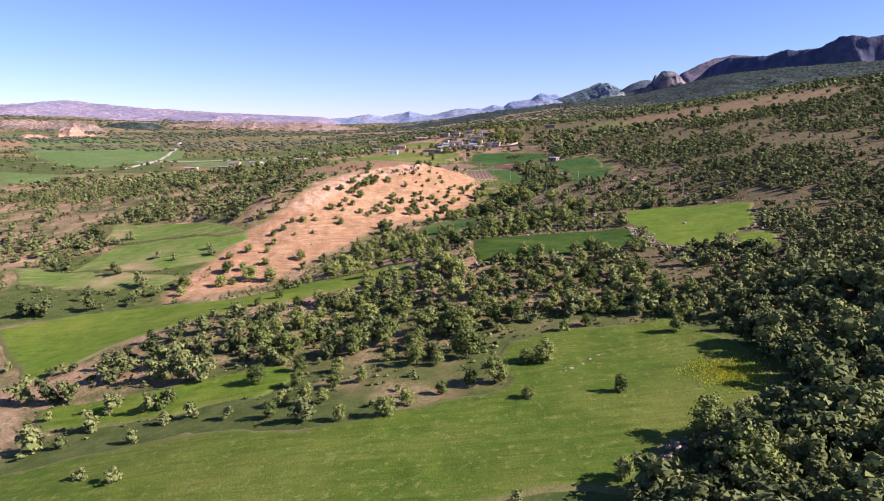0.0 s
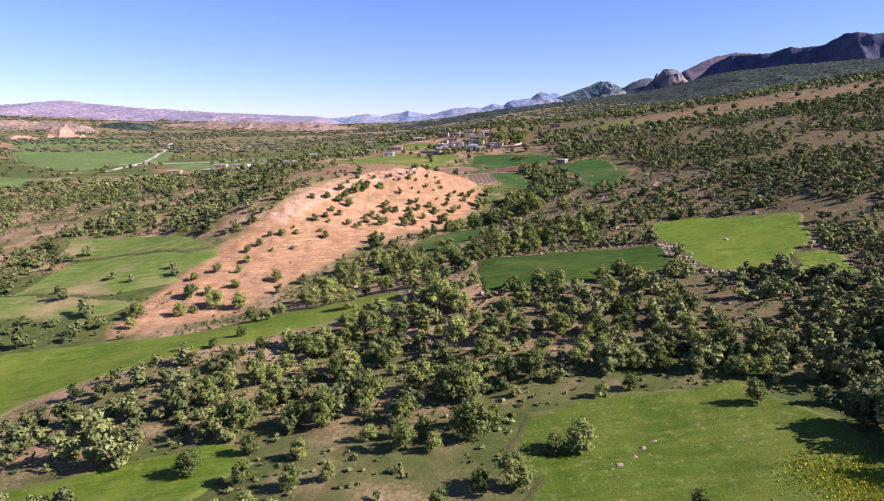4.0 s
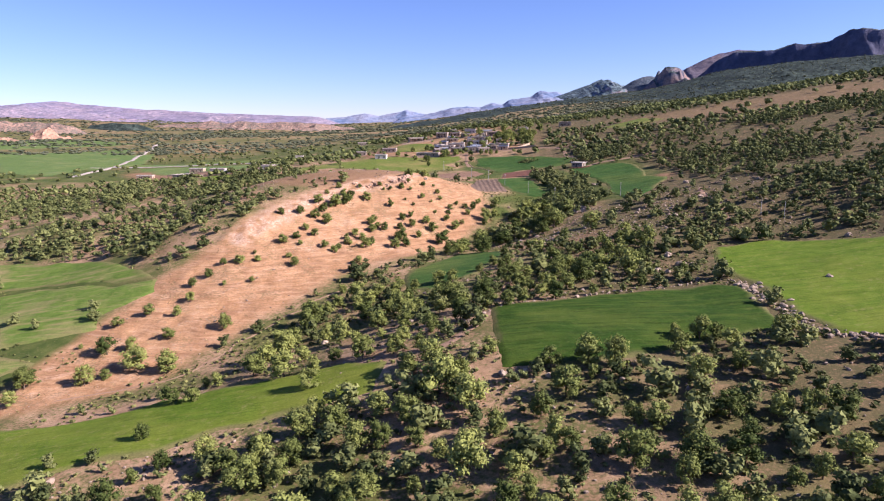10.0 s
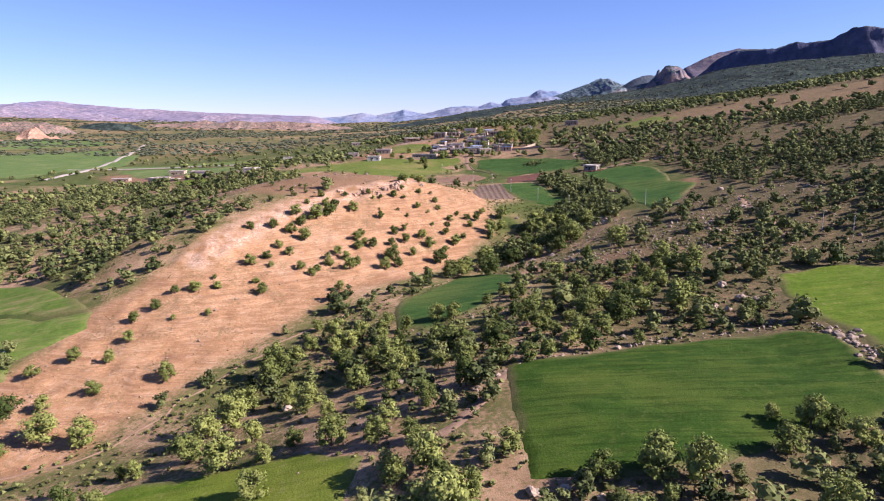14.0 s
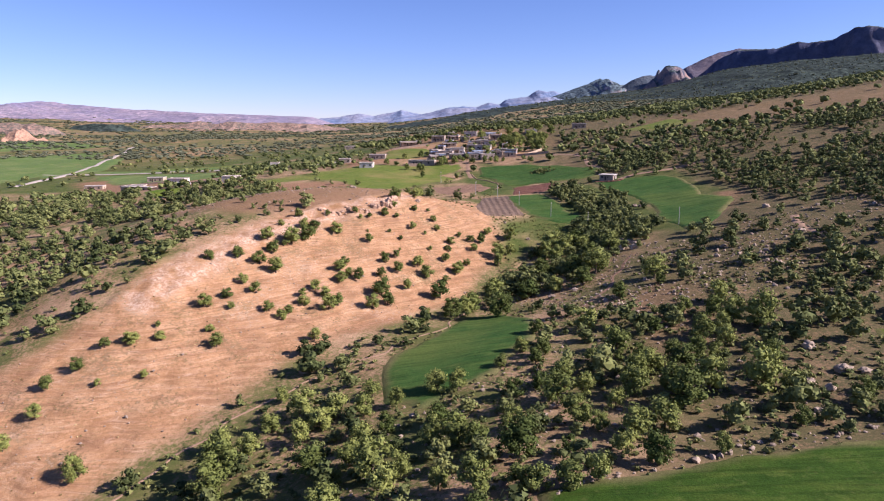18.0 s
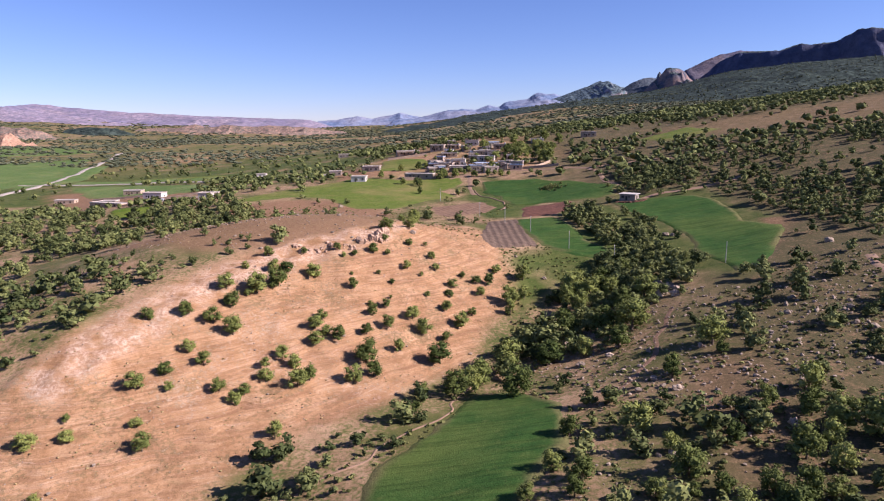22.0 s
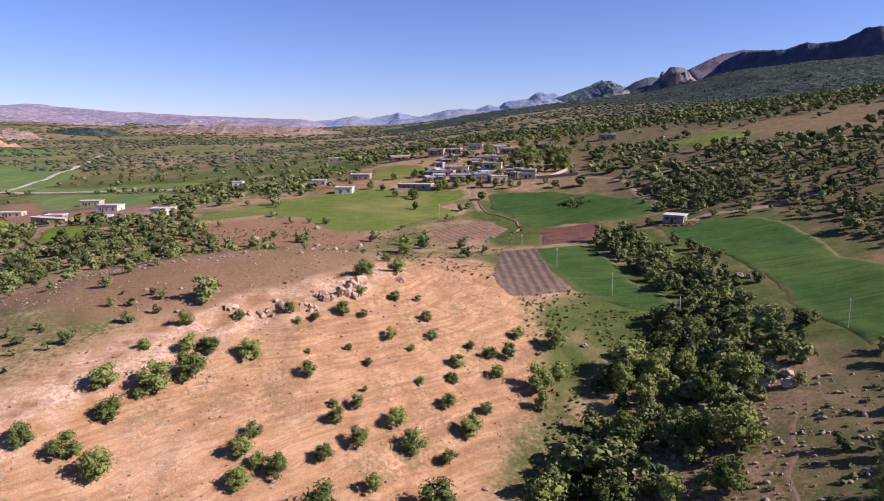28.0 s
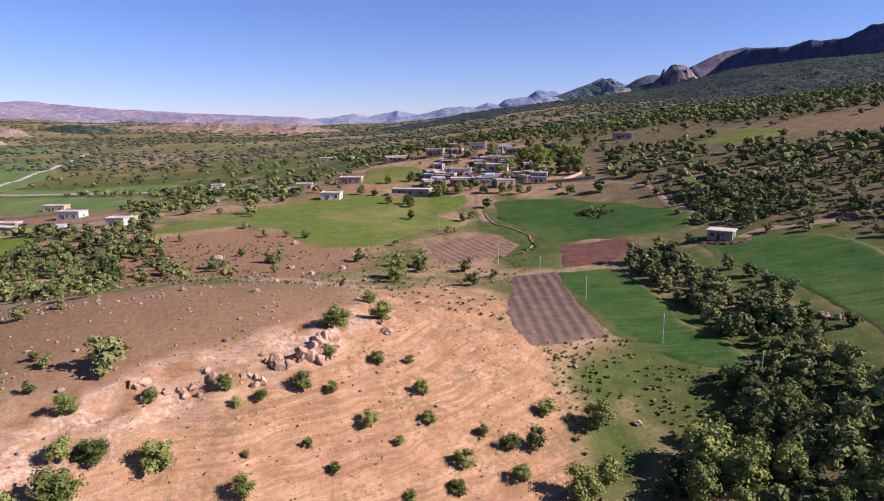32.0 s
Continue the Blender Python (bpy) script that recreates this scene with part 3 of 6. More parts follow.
range_of("mountain_left", [(-3571, 4262, 149), (-2978, 4262, 168), (-2697, 4262, 190), (-2522, 4262, 202), (-2416, 4262, 212), (-2279, 4262, 201), (-2073, 4262, 179), (-1831, 4262, 157), (-1484, 4262, 137), (-1136, 4262, 121), (-891, 4262, 112), (-611, 4262, 96)], 1000, 400, MOUNT_PALE, "low mountain across the valley, tinted mauve for haze", 0.7, 260, 60, seed=15, jag=0.10)
range_of("mountain_peaks", [(-330, 4462, 85), (-218, 4462, 109), (-125, 4462, 105), (-13, 4462, 137), (80, 4462, 162), (192, 4462, 168), (266, 4462, 160), (347, 4462, 188), (414, 4462, 177), (451, 4462, 206), (525, 4462, 220), (599, 4462, 233), (643, 4462, 255), (691, 4462, 261), (765, 4462, 264), (821, 4462, 242), (933, 4462, 205)], 900, 300, MOUNT_BLUE, "chain of limestone peaks tinted blue for haze", 0.5, 320, 50, 0.2, seed=7, jag=0.2)
range_of("mountain_peak", [(453, 4300, 130), (578, 4300, 164), (684, 4300, 198), (790, 4300, 236), (879, 4300, 266), (949, 4300, 290), (994, 4300, 317), (1022, 4300, 327), (1051, 4300, 313), (1094, 4300, 296), (1145, 4300, 271), (1237, 4300, 229)], 800, 400, MOUNT_TAN, "pointed peak with a bare tan rock face", 0.9, 300, 60, 0.12, seed=9, jag=0.05, taper=0.02)
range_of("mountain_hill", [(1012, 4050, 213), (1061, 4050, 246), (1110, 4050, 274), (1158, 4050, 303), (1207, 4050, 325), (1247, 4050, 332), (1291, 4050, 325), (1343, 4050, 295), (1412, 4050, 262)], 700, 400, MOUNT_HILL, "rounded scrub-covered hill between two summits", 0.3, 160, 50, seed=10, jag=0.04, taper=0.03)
range_of("mountain_spur", [(1134, 3800, 239), (1188, 3800, 287), (1224, 3800, 317), (1253, 3800, 353), (1274, 3800, 365), (1308, 3800, 368), (1339, 3800, 364), (1359, 3800, 352), (1377, 3800, 322), (1419, 3800, 291), (1477, 3800, 267)], 700, 300, MOUNT_KNOB, "wooded spur with a bare rock knob", 0.95, 320, 90, 0.5, seed=13, jag=0.10, taper=0.03)
range_of("mountain_shoulder", [(1502, 4362, 338), (1570, 4362, 393), (1657, 4362, 441), (1733, 4362, 481), (1778, 4362, 495), (1902, 4362, 511), (2028, 4362, 510), (2227, 4362, 481)], 700, 400, MOUNT_MAUVE, "dry shoulder behind the cliff, tinted mauve for haze", 0.3, 160, 50, seed=12, jag=0.04, taper=0.02)
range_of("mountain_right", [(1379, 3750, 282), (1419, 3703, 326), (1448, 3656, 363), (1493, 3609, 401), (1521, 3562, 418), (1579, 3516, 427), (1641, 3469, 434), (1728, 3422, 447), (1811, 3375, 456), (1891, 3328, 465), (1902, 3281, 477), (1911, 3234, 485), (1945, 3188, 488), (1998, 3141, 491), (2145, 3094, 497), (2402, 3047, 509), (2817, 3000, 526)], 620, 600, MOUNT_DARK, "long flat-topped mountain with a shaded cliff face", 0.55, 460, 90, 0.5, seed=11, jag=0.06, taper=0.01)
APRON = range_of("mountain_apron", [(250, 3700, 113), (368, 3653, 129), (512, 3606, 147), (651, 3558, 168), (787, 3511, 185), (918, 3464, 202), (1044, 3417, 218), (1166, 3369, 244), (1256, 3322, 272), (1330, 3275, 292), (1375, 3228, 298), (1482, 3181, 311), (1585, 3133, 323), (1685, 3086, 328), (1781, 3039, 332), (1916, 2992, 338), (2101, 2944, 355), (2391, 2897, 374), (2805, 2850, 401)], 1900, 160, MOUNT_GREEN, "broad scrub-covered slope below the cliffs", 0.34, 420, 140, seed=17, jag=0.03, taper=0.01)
range_of("badlands", [(-1520, 2050, 56), (-1386, 2050, 69), (-1286, 2050, 74), (-1220, 2050, 75), (-1179, 2050, 69), (-1138, 2050, 69), (-1090, 2050, 57), (-1043, 2050, 39)], 330, 260, BADLANDS, "long eroded orange and mauve marl hills", 1.2, 200, 44, 0.25, seed=19, jag=0.28, taper=0.1)
range_of("badlands", [(-999, 1680, 32), (-976, 1680, 49), (-959, 1680, 55), (-942, 1680, 51), (-920, 1680, 44), (-900, 1680, 35), (-878, 1680, 25)], 130, 140, BADLANDS_BARE, "bare orange marl bluff on the valley side", 1.1, 100, 40, 0.3, seed=23, jag=0.25, taper=0.2)
range_of("badlands", [(-980, 1480, 37), (-933, 1480, 41), (-905, 1480, 36), (-882, 1480, 30), (-860, 1480, 21)], 120, 140, BADLANDS_BARE, "bare orange marl bluff on the valley side", 1.1, 100, 40, 0.3, seed=27, jag=0.25, taper=0.2)
range_of("badlands", [(-1317, 2520, 42), (-1283, 2520, 66), (-1241, 2520, 71), (-1179, 2520, 73), (-1118, 2520, 68), (-1084, 2520, 58), (-1053, 2520, 37)], 260, 260, MOUNT_GREEN, "dark wooded bluff above the valley", 0.5, 140, 40, 0.4, seed=31, jag=0.06, taper=0.06)
range_of("badlands", [(-1211, 2850, 46), (-1156, 2850, 61), (-1074, 2850, 65), (-1015, 2850, 65), (-951, 2850, 78), (-898, 2850, 68), (-839, 2850, 77), (-758, 2850, 70), (-676, 2850, 73), (-605, 2850, 75), (-512, 2850, 65), (-419, 2850, 53), (-326, 2850, 43)], 420, 260, BADLANDS, "low pinkish eroded rise across the valley", 0.9, 240, 40, 0.2, seed=35, jag=0.25, taper=0.05)


# ---- trees ----
ICO = bmesh.new()
bmesh.ops.create_icosphere(ICO, subdivisions=1, radius=1)
ICO_V = np.array([v.co[:] for v in ICO.verts])
ICO_F = np.array([[v.index for v in f.verts] for f in ICO.faces])
ICO.free()


def crown_shape(seed, lobes, leaves, leaf, spread=0.33, core=0.78):
    """A crown one unit tall: uneven lobes on limbs, ringed by loose leaf sprays."""
    g = np.random.default_rng(seed)
    V, F, at = [], [], 0
    bv, bf = ICO_V, ICO_F
    centres = []
    for k in range(lobes):
        a, h = g.uniform(0, 2 * math.pi), 0.5 + 0.36 * (2 * (k + g.random()) / lobes - 1)
        rr = spread * g.uniform(0.55, 1.0) * math.sqrt(max(0.04, 1 - ((h - 0.44) / 0.46) ** 2))
        c = np.array([rr * math.cos(a), rr * math.sin(a), h])
        size = g.uniform(0.11, 0.21)
        if k == 0:
            c, size = np.array([0, 0, 0.46]), 0.25
        lump = 1 + 0.35 * (g.random(len(bv)) - 0.5)
        V.append(bv * size * np.array([1, 1, 0.82]) * lump[:, None] * core + c)
        F.append(bf + at)
        at += len(bv)
        centres.append((c, size))
    pick = g.integers(len(centres), size=leaves)
    mid = np.array([c for c, _ in centres])[pick]
    rad = np.array([r for _, r in centres])[pick]
    d = g.normal(size=(leaves, 3))
    d[:, 2] = np.where(g.random(leaves) < 0.6, np.abs(d[:, 2]), d[:, 2])
    d /= np.linalg.norm(d, axis=1)[:, None]
    p = mid + d * (rad * g.uniform(0.70, 1.42, leaves))[:, None] * np.array([1, 1, 0.88])
    n = d + 0.38 * g.normal(size=(leaves, 3))
    n /= np.linalg.norm(n, axis=1)[:, None]
    e1 = np.cross(n, g.normal(size=(leaves, 3)))
    e1 /= np.linalg.norm(e1, axis=1)[:, None] + 1e-9
    e2 = np.cross(n, e1)
    s = (leaf * g.uniform(0.6, 1.35, leaves))[:, None]
    tri = np.stack([p + e1 * s, p - 0.5 * e1 * s + 0.8 * e2 * s, p - 0.5 * e1 * s - 0.8 * e2 * s], 1).reshape(-1, 3)
    V.append(tri)
    F.append(np.arange(leaves * 3).reshape(-1, 3) + at)
    return np.concatenate(V), np.concatenate(F)


def trunk_mesh(seed):
    """A short tapered trunk that forks into limbs, for a crown one unit tall."""
    g = np.random.default_rng(seed)
    V, F = [], []

    def limb(a, b, r0, r1, n=6):
        a, b = np.array(a, float), np.array(b, float)
        d = (b - a) / np.linalg.norm(b - a)
        e1 = np.cross(d, [0.3, 1, 0.2])
        e1 /= np.linalg.norm(e1)
        e2 = np.cross(d, e1)
        at = sum(len(v) for v in V)
        ring = [a + r0 * (math.cos(t) * e1 + math.sin(t) * e2) for t in np.linspace(0, 2 * math.pi, n, endpoint=False)]
        ring += [b + r1 * (math.cos(t) * e1 + math.sin(t) * e2) for t in np.linspace(0, 2 * math.pi, n, endpoint=False)]
        V.append(np.array(ring))
        for k in range(n):
            F.append([at + k, at + (k + 1) % n, at + n + (k + 1) % n, at + n + k])

    fork = (g.uniform(-0.03, 0.03), g.uniform(-0.03, 0.03), 0.26)
    limb((0, 0, -0.06), fork, 0.04, 0.028)
    for k in range(4):
        a = k * 1.6 + g.uniform(0, 0.6)
        limb(fork, (0.2 * math.cos(a), 0.2 * math.sin(a), g.uniform(0.5, 0.66)), 0.022, 0.008)
    return solid("trunk", np.concatenate(V), np.array(F))


TRUNKS = [trunk_mesh(s) for s in range(3)]
for me in TRUNKS:
    me.materials.append(BARK)
CROWNS = []
for s in range(9):
    me = solid("crown", *crown_shape(100 + s, 16 + s % 6, 1350, 0.035, 0.31 + 0.025 * (s % 4), 0.66), smooth=False)
    me.materials.append(LEAF)
    CROWNS.append(me)
MID_CROWNS = [crown_shape(200 + s, 6, 230, 0.068) for s in range(10)]
WIDE_CROWNS = [crown_shape(220 + s, 3, 80, 0.088) for s in range(8)]
FAR_CROWNS = [crown_shape(300 + s, 1, 9, 0.17, core=1.15) for s in range(6)]


def one_tree(x, y, size, wide, turn, k, label, category="tree", kind_name="oak_tree"):
    z = float(ground_z(x, y))
    root = new(kind_name if category == "tree" else "bush")
    root.matrix_basis = Matrix.LocRotScale((x, y, z - 0.1), Euler((0, 0, turn)), (size * wide, size * wide, size))
    for nm, me in (("trunk", TRUNKS[k % 3]), ("crown", CROWNS[k % 9])):
        p = new(nm, me)
        p.parent = root
    return tagged(root, label, category, ("oaks of the hillside" if kind_name == "oak_tree" else "trees of the village") if category == "tree" else "bushes of the bare slope")


def joined_trees(name, spots, shapes, material, label, seed, zs=None):
    """Many trees in one mesh. spots: x, y, size, width."""
    if not len(spots):
        return None
    g = np.random.default_rng(seed)
    V, F, tint, at = [], [], [], 0
    zs = ground_z(spots[:, 0], spots[:, 1]) if zs is None else zs
    for (x, y, size, wide), z in zip(spots, zs):
        v, f = shapes[g.integers(len(shapes))]
        a = g.uniform(0, 2 * math.pi)
        ca, sa = math.cos(a), math.sin(a)
        w = size * wide
        V.append(np.stack([x + w * (v[:, 0] * ca - v[:, 1] * sa), y + w * (v[:, 0] * sa + v[:, 1] * ca), z - 0.15 * size + size * v[:, 2]], -1))
        F.append(f + at)
        tint.append(np.full(len(v), g.random()))
        at += len(v)
    me = solid(name, np.concatenate(V), np.concatenate(F), smooth=False)
    layer(me, "tint", np.concatenate(tint))
    me.materials.append(material)
    return tagged(new(name, me), label, "trees", kind="stuff")


WOOD_DENSE = [
    [(15, 372), (23, 383), (35, 394), (43, 411), (48, 423), (53, 482), (68, 495), (75, 474), (76, 452), (72, 427), (78, 410), (66, 399), (54, 378), (44, 363)],
    [(-60, 166), (-20, 160), (20, 164), (64, 170), (110, 180), (100, 205), (70, 222), (14, 214), (-6, 218), (-30, 208), (-70, 196), (-90, 186)],
    [(26, 60), (27, 84), (41, 93), (51, 103), (67, 116), (74, 150), (90, 175), (170, 180), (170, 60)],
    [(57, 502), (68, 500), (74, 471), (79, 448), (79, 424), (83, 413), (66, 392), (31, 401), (37, 411), (54, 421), (62, 427), (60, 444), (54, 460), (52, 481)],
    [(-24, 262), (6, 252), (12, 258), (34, 264), (46, 290), (30, 316), (14, 300), (-6, 290), (-20, 300)],
    [(46, 270), (76, 270), (80, 300), (64, 330), (44, 332), (30, 300)],
    [(-140, 500), (-100, 560), (-130, 620), (-220, 560), (-200, 500)],
    [(-97, 166), (-96, 177), (-89, 186), (-67, 196), (-40, 202), (-26, 215), (-10, 213), (12, 196), (31, 187), (54, 175), (82, 180), (103, 180), (115, 166), (72, 113), (69, 128), (64, 147), (59, 158), (44, 165), (21, 168), (8, 164), (6, 154), (-14, 158), (-25, 157), (-45, 155), (-64, 152), (-80, 152), (-88, 154)],
    [(96, 520), (140, 480), (200, 560), (160, 640), (110, 580)],
    [(-104, 320), (-90, 329), (-77, 337), (-69, 347), (-67, 374), (-66, 384), (-84, 386), (-116, 394), (-148, 436), (-175, 410)],
    [(-121, 483), (-75, 449), (-67, 477), (-83, 524), (-94, 539), (-125, 533), (-160, 539)],
]
WOOD_OPEN = [
    [(21, 363), (60, 388), (97, 364), (77, 334), (49, 328), (35, 344)],
    [(-90, 60), (66, 60), (68, 150), (30, 165), (-60, 160), (-90, 130)],
    PLATEAU,
    [(-140, 455), (-119, 396), (-89, 394), (-66, 398), (-42, 398), (-37, 421), (-81, 432)],
    [(-109, 572), (-79, 566), (-43, 446), (-52, 428)],
    [(-110, 446), (0, 446), (30, 500), (96, 520), (90, 620), (-20, 640), (-110, 600)],
    [(20, 395), (48, 400), (66, 430), (60, 500), (20, 500)],
    [(84, 390), (130, 400), (124, 500), (84, 520)],
    [(-40, 640), (90, 640), (110, 760), (-60, 760)],
    [(-330, 830), (-243, 784), (-184, 762), (-120, 735), (-60, 722), (-51, 777), (-142, 1101), (-267, 1151), (-450, 1088)],
    [(-700, 640), (-330, 640), (-250, 690), (-300, 1000), (-800, 1000)],
    [(100, 690), (200, 700), (190, 790), (110, 770)],
    TAN_SLOPE,
]
PLACED, PLACED_BUSHES = [], []


def oaks(spots):
    PLACED.extend(spots)


def bushes(spots):
    PLACED_BUSHES.extend(spots)


# single trees and bushes, south to north: x, y, height
oaks([(44, 85, 8.1), (36, 85, 2.5), (27, 87, 3.7), (44, 97, 7.4), (50, 98, 4.7), (-57, 102, 3.6), (-65, 105, 3.3), (-20, 116, 3.6), (-11, 116, 4.5), (35, 118, 3.9), (17, 119, 2.9), (-7, 121, 3.9), (-85, 122, 8.1), (-35, 122, 3.8), (0, 126, 3.2), (-29, 127, 5.0), (-25, 127, 3.3), (-34, 128, 4.0), (11, 129, 6.0), (6, 129, 3.8), (-54, 130, 4.3), (-78, 132, 5.3), (-24, 135, 4.1), (-18, 136, 3.5), (-67, 137, 5.9), (-63, 138, 5.8), (23, 138, 5.6), (19, 138, 3.5), (-33, 139, 4.2), (-77, 140, 5.7), (-93, 141, 3.6)])
oaks([(-1, 143, 3.6), (-44, 145, 4.9), (-6, 145, 5.8), (-25, 146, 3.8), (56, 147, 4.6), (6, 147, 7.4), (-3, 149, 4.2), (-8, 150, 3.8), (10, 150, 4.0), (-13, 150, 3.2), (-35, 150, 4.5), (-60, 152, 8.1), (4, 152, 3.5), (-94, 152, 7.6), (-100, 153, 8.1), (-67, 154, 8.1), (-107, 154, 8.1), (31, 156, 3.6), (-74, 157, 8.1), (-7, 157, 5.4), (62, 158, 4.5), (59, 158, 4.5), (37, 158, 3.3), (-45, 160, 7.1), (15, 160, 2.3), (-24, 160, 8.1), (-29, 161, 5.8), (68, 161, 5.2), (-40, 161, 8.0), (-87, 162, 8.1), (-15, 163, 5.7)])
oaks([(4, 163, 8.1), (-70, 163, 8.1), (-64, 164, 5.5), (45, 164, 4.0), (-77, 166, 7.1), (71, 166, 6.5), (19, 167, 6.3), (41, 167, 4.5), (66, 167, 6.5), (14, 168, 5.8), (7, 168, 5.8), (-14, 168, 6.9), (46, 169, 3.7), (60, 169, 6.4), (-37, 170, 6.3), (-4, 170, 6.9), (34, 170, 4.4), (55, 170, 5.3), (-67, 171, 6.9), (29, 171, 4.0), (-57, 171, 8.1), (49, 171, 3.4), (40, 172, 4.1), (59, 173, 3.6), (-51, 173, 7.8), (31, 174, 5.1), (55, 174, 4.0), (36, 175, 4.7), (23, 177, 4.9), (14, 177, 4.5), (62, 178, 5.6)])
oaks([(-48, 179, 5.7), (47, 179, 3.1), (-7, 180, 2.9), (51, 180, 4.1), (-11, 180, 3.0), (9, 181, 5.0), (-24, 182, 5.5), (34, 182, 4.8), (-60, 182, 6.0), (-43, 182, 6.9), (57, 183, 4.7), (12, 183, 3.8), (-39, 184, 4.6), (-31, 185, 4.1), (-13, 185, 3.5), (43, 185, 4.5), (-22, 186, 5.4), (37, 186, 5.1), (-43, 186, 4.3), (-59, 187, 4.1), (28, 187, 6.3), (11, 188, 4.4), (-4, 188, 3.1), (-14, 188, 3.6), (-11, 189, 4.5), (-37, 189, 4.4), (4, 190, 7.6), (46, 190, 4.3), (16, 191, 3.4), (-16, 191, 4.0), (-52, 192, 5.7), (20, 192, 3.7)])
oaks([(-57, 193, 4.2), (-45, 194, 3.1), (-75, 194, 3.4), (-31, 194, 6.0), (18, 194, 5.1), (62, 194, 5.2), (0, 195, 3.3), (34, 195, 4.7), (-26, 195, 4.9), (58, 195, 5.1), (54, 196, 4.1), (46, 197, 5.0), (-73, 197, 4.0), (31, 197, 3.9), (-31, 198, 4.5), (9, 198, 4.8), (-35, 199, 4.6), (-51, 199, 2.7), (-4, 199, 3.9), (-25, 200, 5.0), (-14, 201, 5.9), (-10, 201, 4.9), (-30, 202, 5.0), (17, 202, 4.4), (-47, 202, 3.8), (-40, 203, 5.3), (-32, 205, 3.2), (-61, 206, 3.5), (-69, 206, 3.3), (-6, 207, 5.1), (22, 207, 6.1)])
oaks([(5, 207, 7.1), (-25, 207, 5.8), (-19, 208, 5.2), (46, 208, 5.4), (-11, 210, 4.7), (55, 212, 4.3), (28, 212, 2.8), (0, 213, 8.1), (22, 213, 2.1), (-23, 213, 4.4), (-56, 214, 3.6), (33, 215, 6.6), (21, 217, 4.3), (28, 217, 5.9), (4, 217, 4.3), (0, 220, 4.4), (47, 221, 4.9), (-6, 222, 4.5), (57, 222, 4.3), (-2, 224, 6.1), (10, 225, 3.8), (69, 226, 5.1), (56, 226, 4.3), (53, 227, 5.5), (-27, 227, 4.6), (73, 229, 3.9), (49, 230, 3.1), (-155, 230, 8.1), (-4, 232, 4.1), (-149, 232, 8.1), (-54, 233, 3.7)])
oaks([(-59, 234, 4.7), (-10, 234, 4.9), (-133, 235, 8.1), (-17, 237, 5.3), (-28, 237, 4.1), (-35, 238, 6.5), (-81, 238, 2.9), (-8, 240, 4.0), (-24, 241, 3.2), (-64, 241, 3.2), (-52, 243, 3.6), (-119, 243, 6.4), (-2, 244, 5.0), (-55, 244, 2.9), (-44, 245, 5.5), (-37, 247, 3.0), (-33, 248, 4.5), (5, 249, 6.0), (-14, 250, 2.9), (-20, 251, 3.5), (-121, 253, 4.3), (-43, 253, 6.4), (-144, 254, 4.3), (-25, 257, 6.2), (-9, 257, 4.1), (13, 258, 4.0), (17, 258, 4.4), (-40, 258, 7.7), (21, 259, 4.5), (11, 260, 3.7), (-125, 260, 8.1), (5, 260, 6.0)])
oaks([(0, 263, 3.8), (-16, 263, 5.3), (30, 263, 5.3), (-30, 264, 5.0), (40, 265, 3.3), (-8, 265, 4.8), (27, 267, 4.1), (-40, 267, 5.8), (19, 268, 3.2), (-6, 270, 4.4), (12, 270, 6.5), (75, 271, 6.9), (55, 272, 3.7), (30, 272, 5.1), (-16, 273, 3.5), (-10, 273, 6.8), (35, 274, 5.3), (6, 275, 4.3), (25, 275, 3.5), (-61, 275, 4.5), (-37, 277, 6.7), (-21, 278, 5.9), (-15, 278, 4.5), (68, 278, 4.4), (22, 278, 5.3), (-144, 278, 8.1), (3, 278, 5.3), (-1, 279, 5.3), (12, 279, 4.4), (73, 280, 4.6), (41, 281, 7.3)])
oaks([(-13, 282, 5.6), (-38, 283, 7.6), (30, 283, 3.7), (60, 284, 3.9), (55, 284, 8.1), (-149, 286, 4.3), (0, 286, 4.3), (47, 286, 6.9), (-9, 287, 4.3), (34, 287, 5.8), (41, 287, 5.9), (21, 287, 6.2), (-34, 288, 5.1), (26, 289, 4.8), (-123, 290, 4.3), (-25, 290, 5.1), (-40, 291, 5.1), (36, 292, 6.5), (14, 292, 3.9), (61, 293, 5.4), (19, 293, 4.0), (-107, 293, 4.8), (-22, 294, 4.6), (23, 295, 5.0), (-14, 295, 5.1), (-32, 296, 4.0), (40, 296, 5.2), (-134, 296, 5.1), (46, 296, 5.3), (-19, 297, 4.7), (-8, 297, 4.1)])
oaks([(-26, 299, 6.4), (4, 299, 4.6), (54, 299, 3.5), (50, 300, 5.1), (0, 300, 4.7), (-111, 301, 4.3), (46, 301, 4.2), (36, 303, 2.5), (40, 303, 3.4), (-13, 303, 3.8), (31, 304, 3.3), (58, 305, 4.6), (20, 306, 3.7), (-32, 306, 3.4), (13, 307, 2.9), (37, 308, 5.2), (55, 309, 5.9), (76, 309, 8.1), (22, 310, 4.2), (107, 310, 8.1), (60, 311, 4.8), (68, 311, 8.1), (83, 311, 7.7), (101, 312, 6.5), (18, 314, 3.4), (64, 315, 5.9), (37, 315, 3.6), (47, 315, 3.7), (94, 317, 5.5), (69, 317, 5.1), (-195, 320, 4.3), (62, 320, 5.1)])
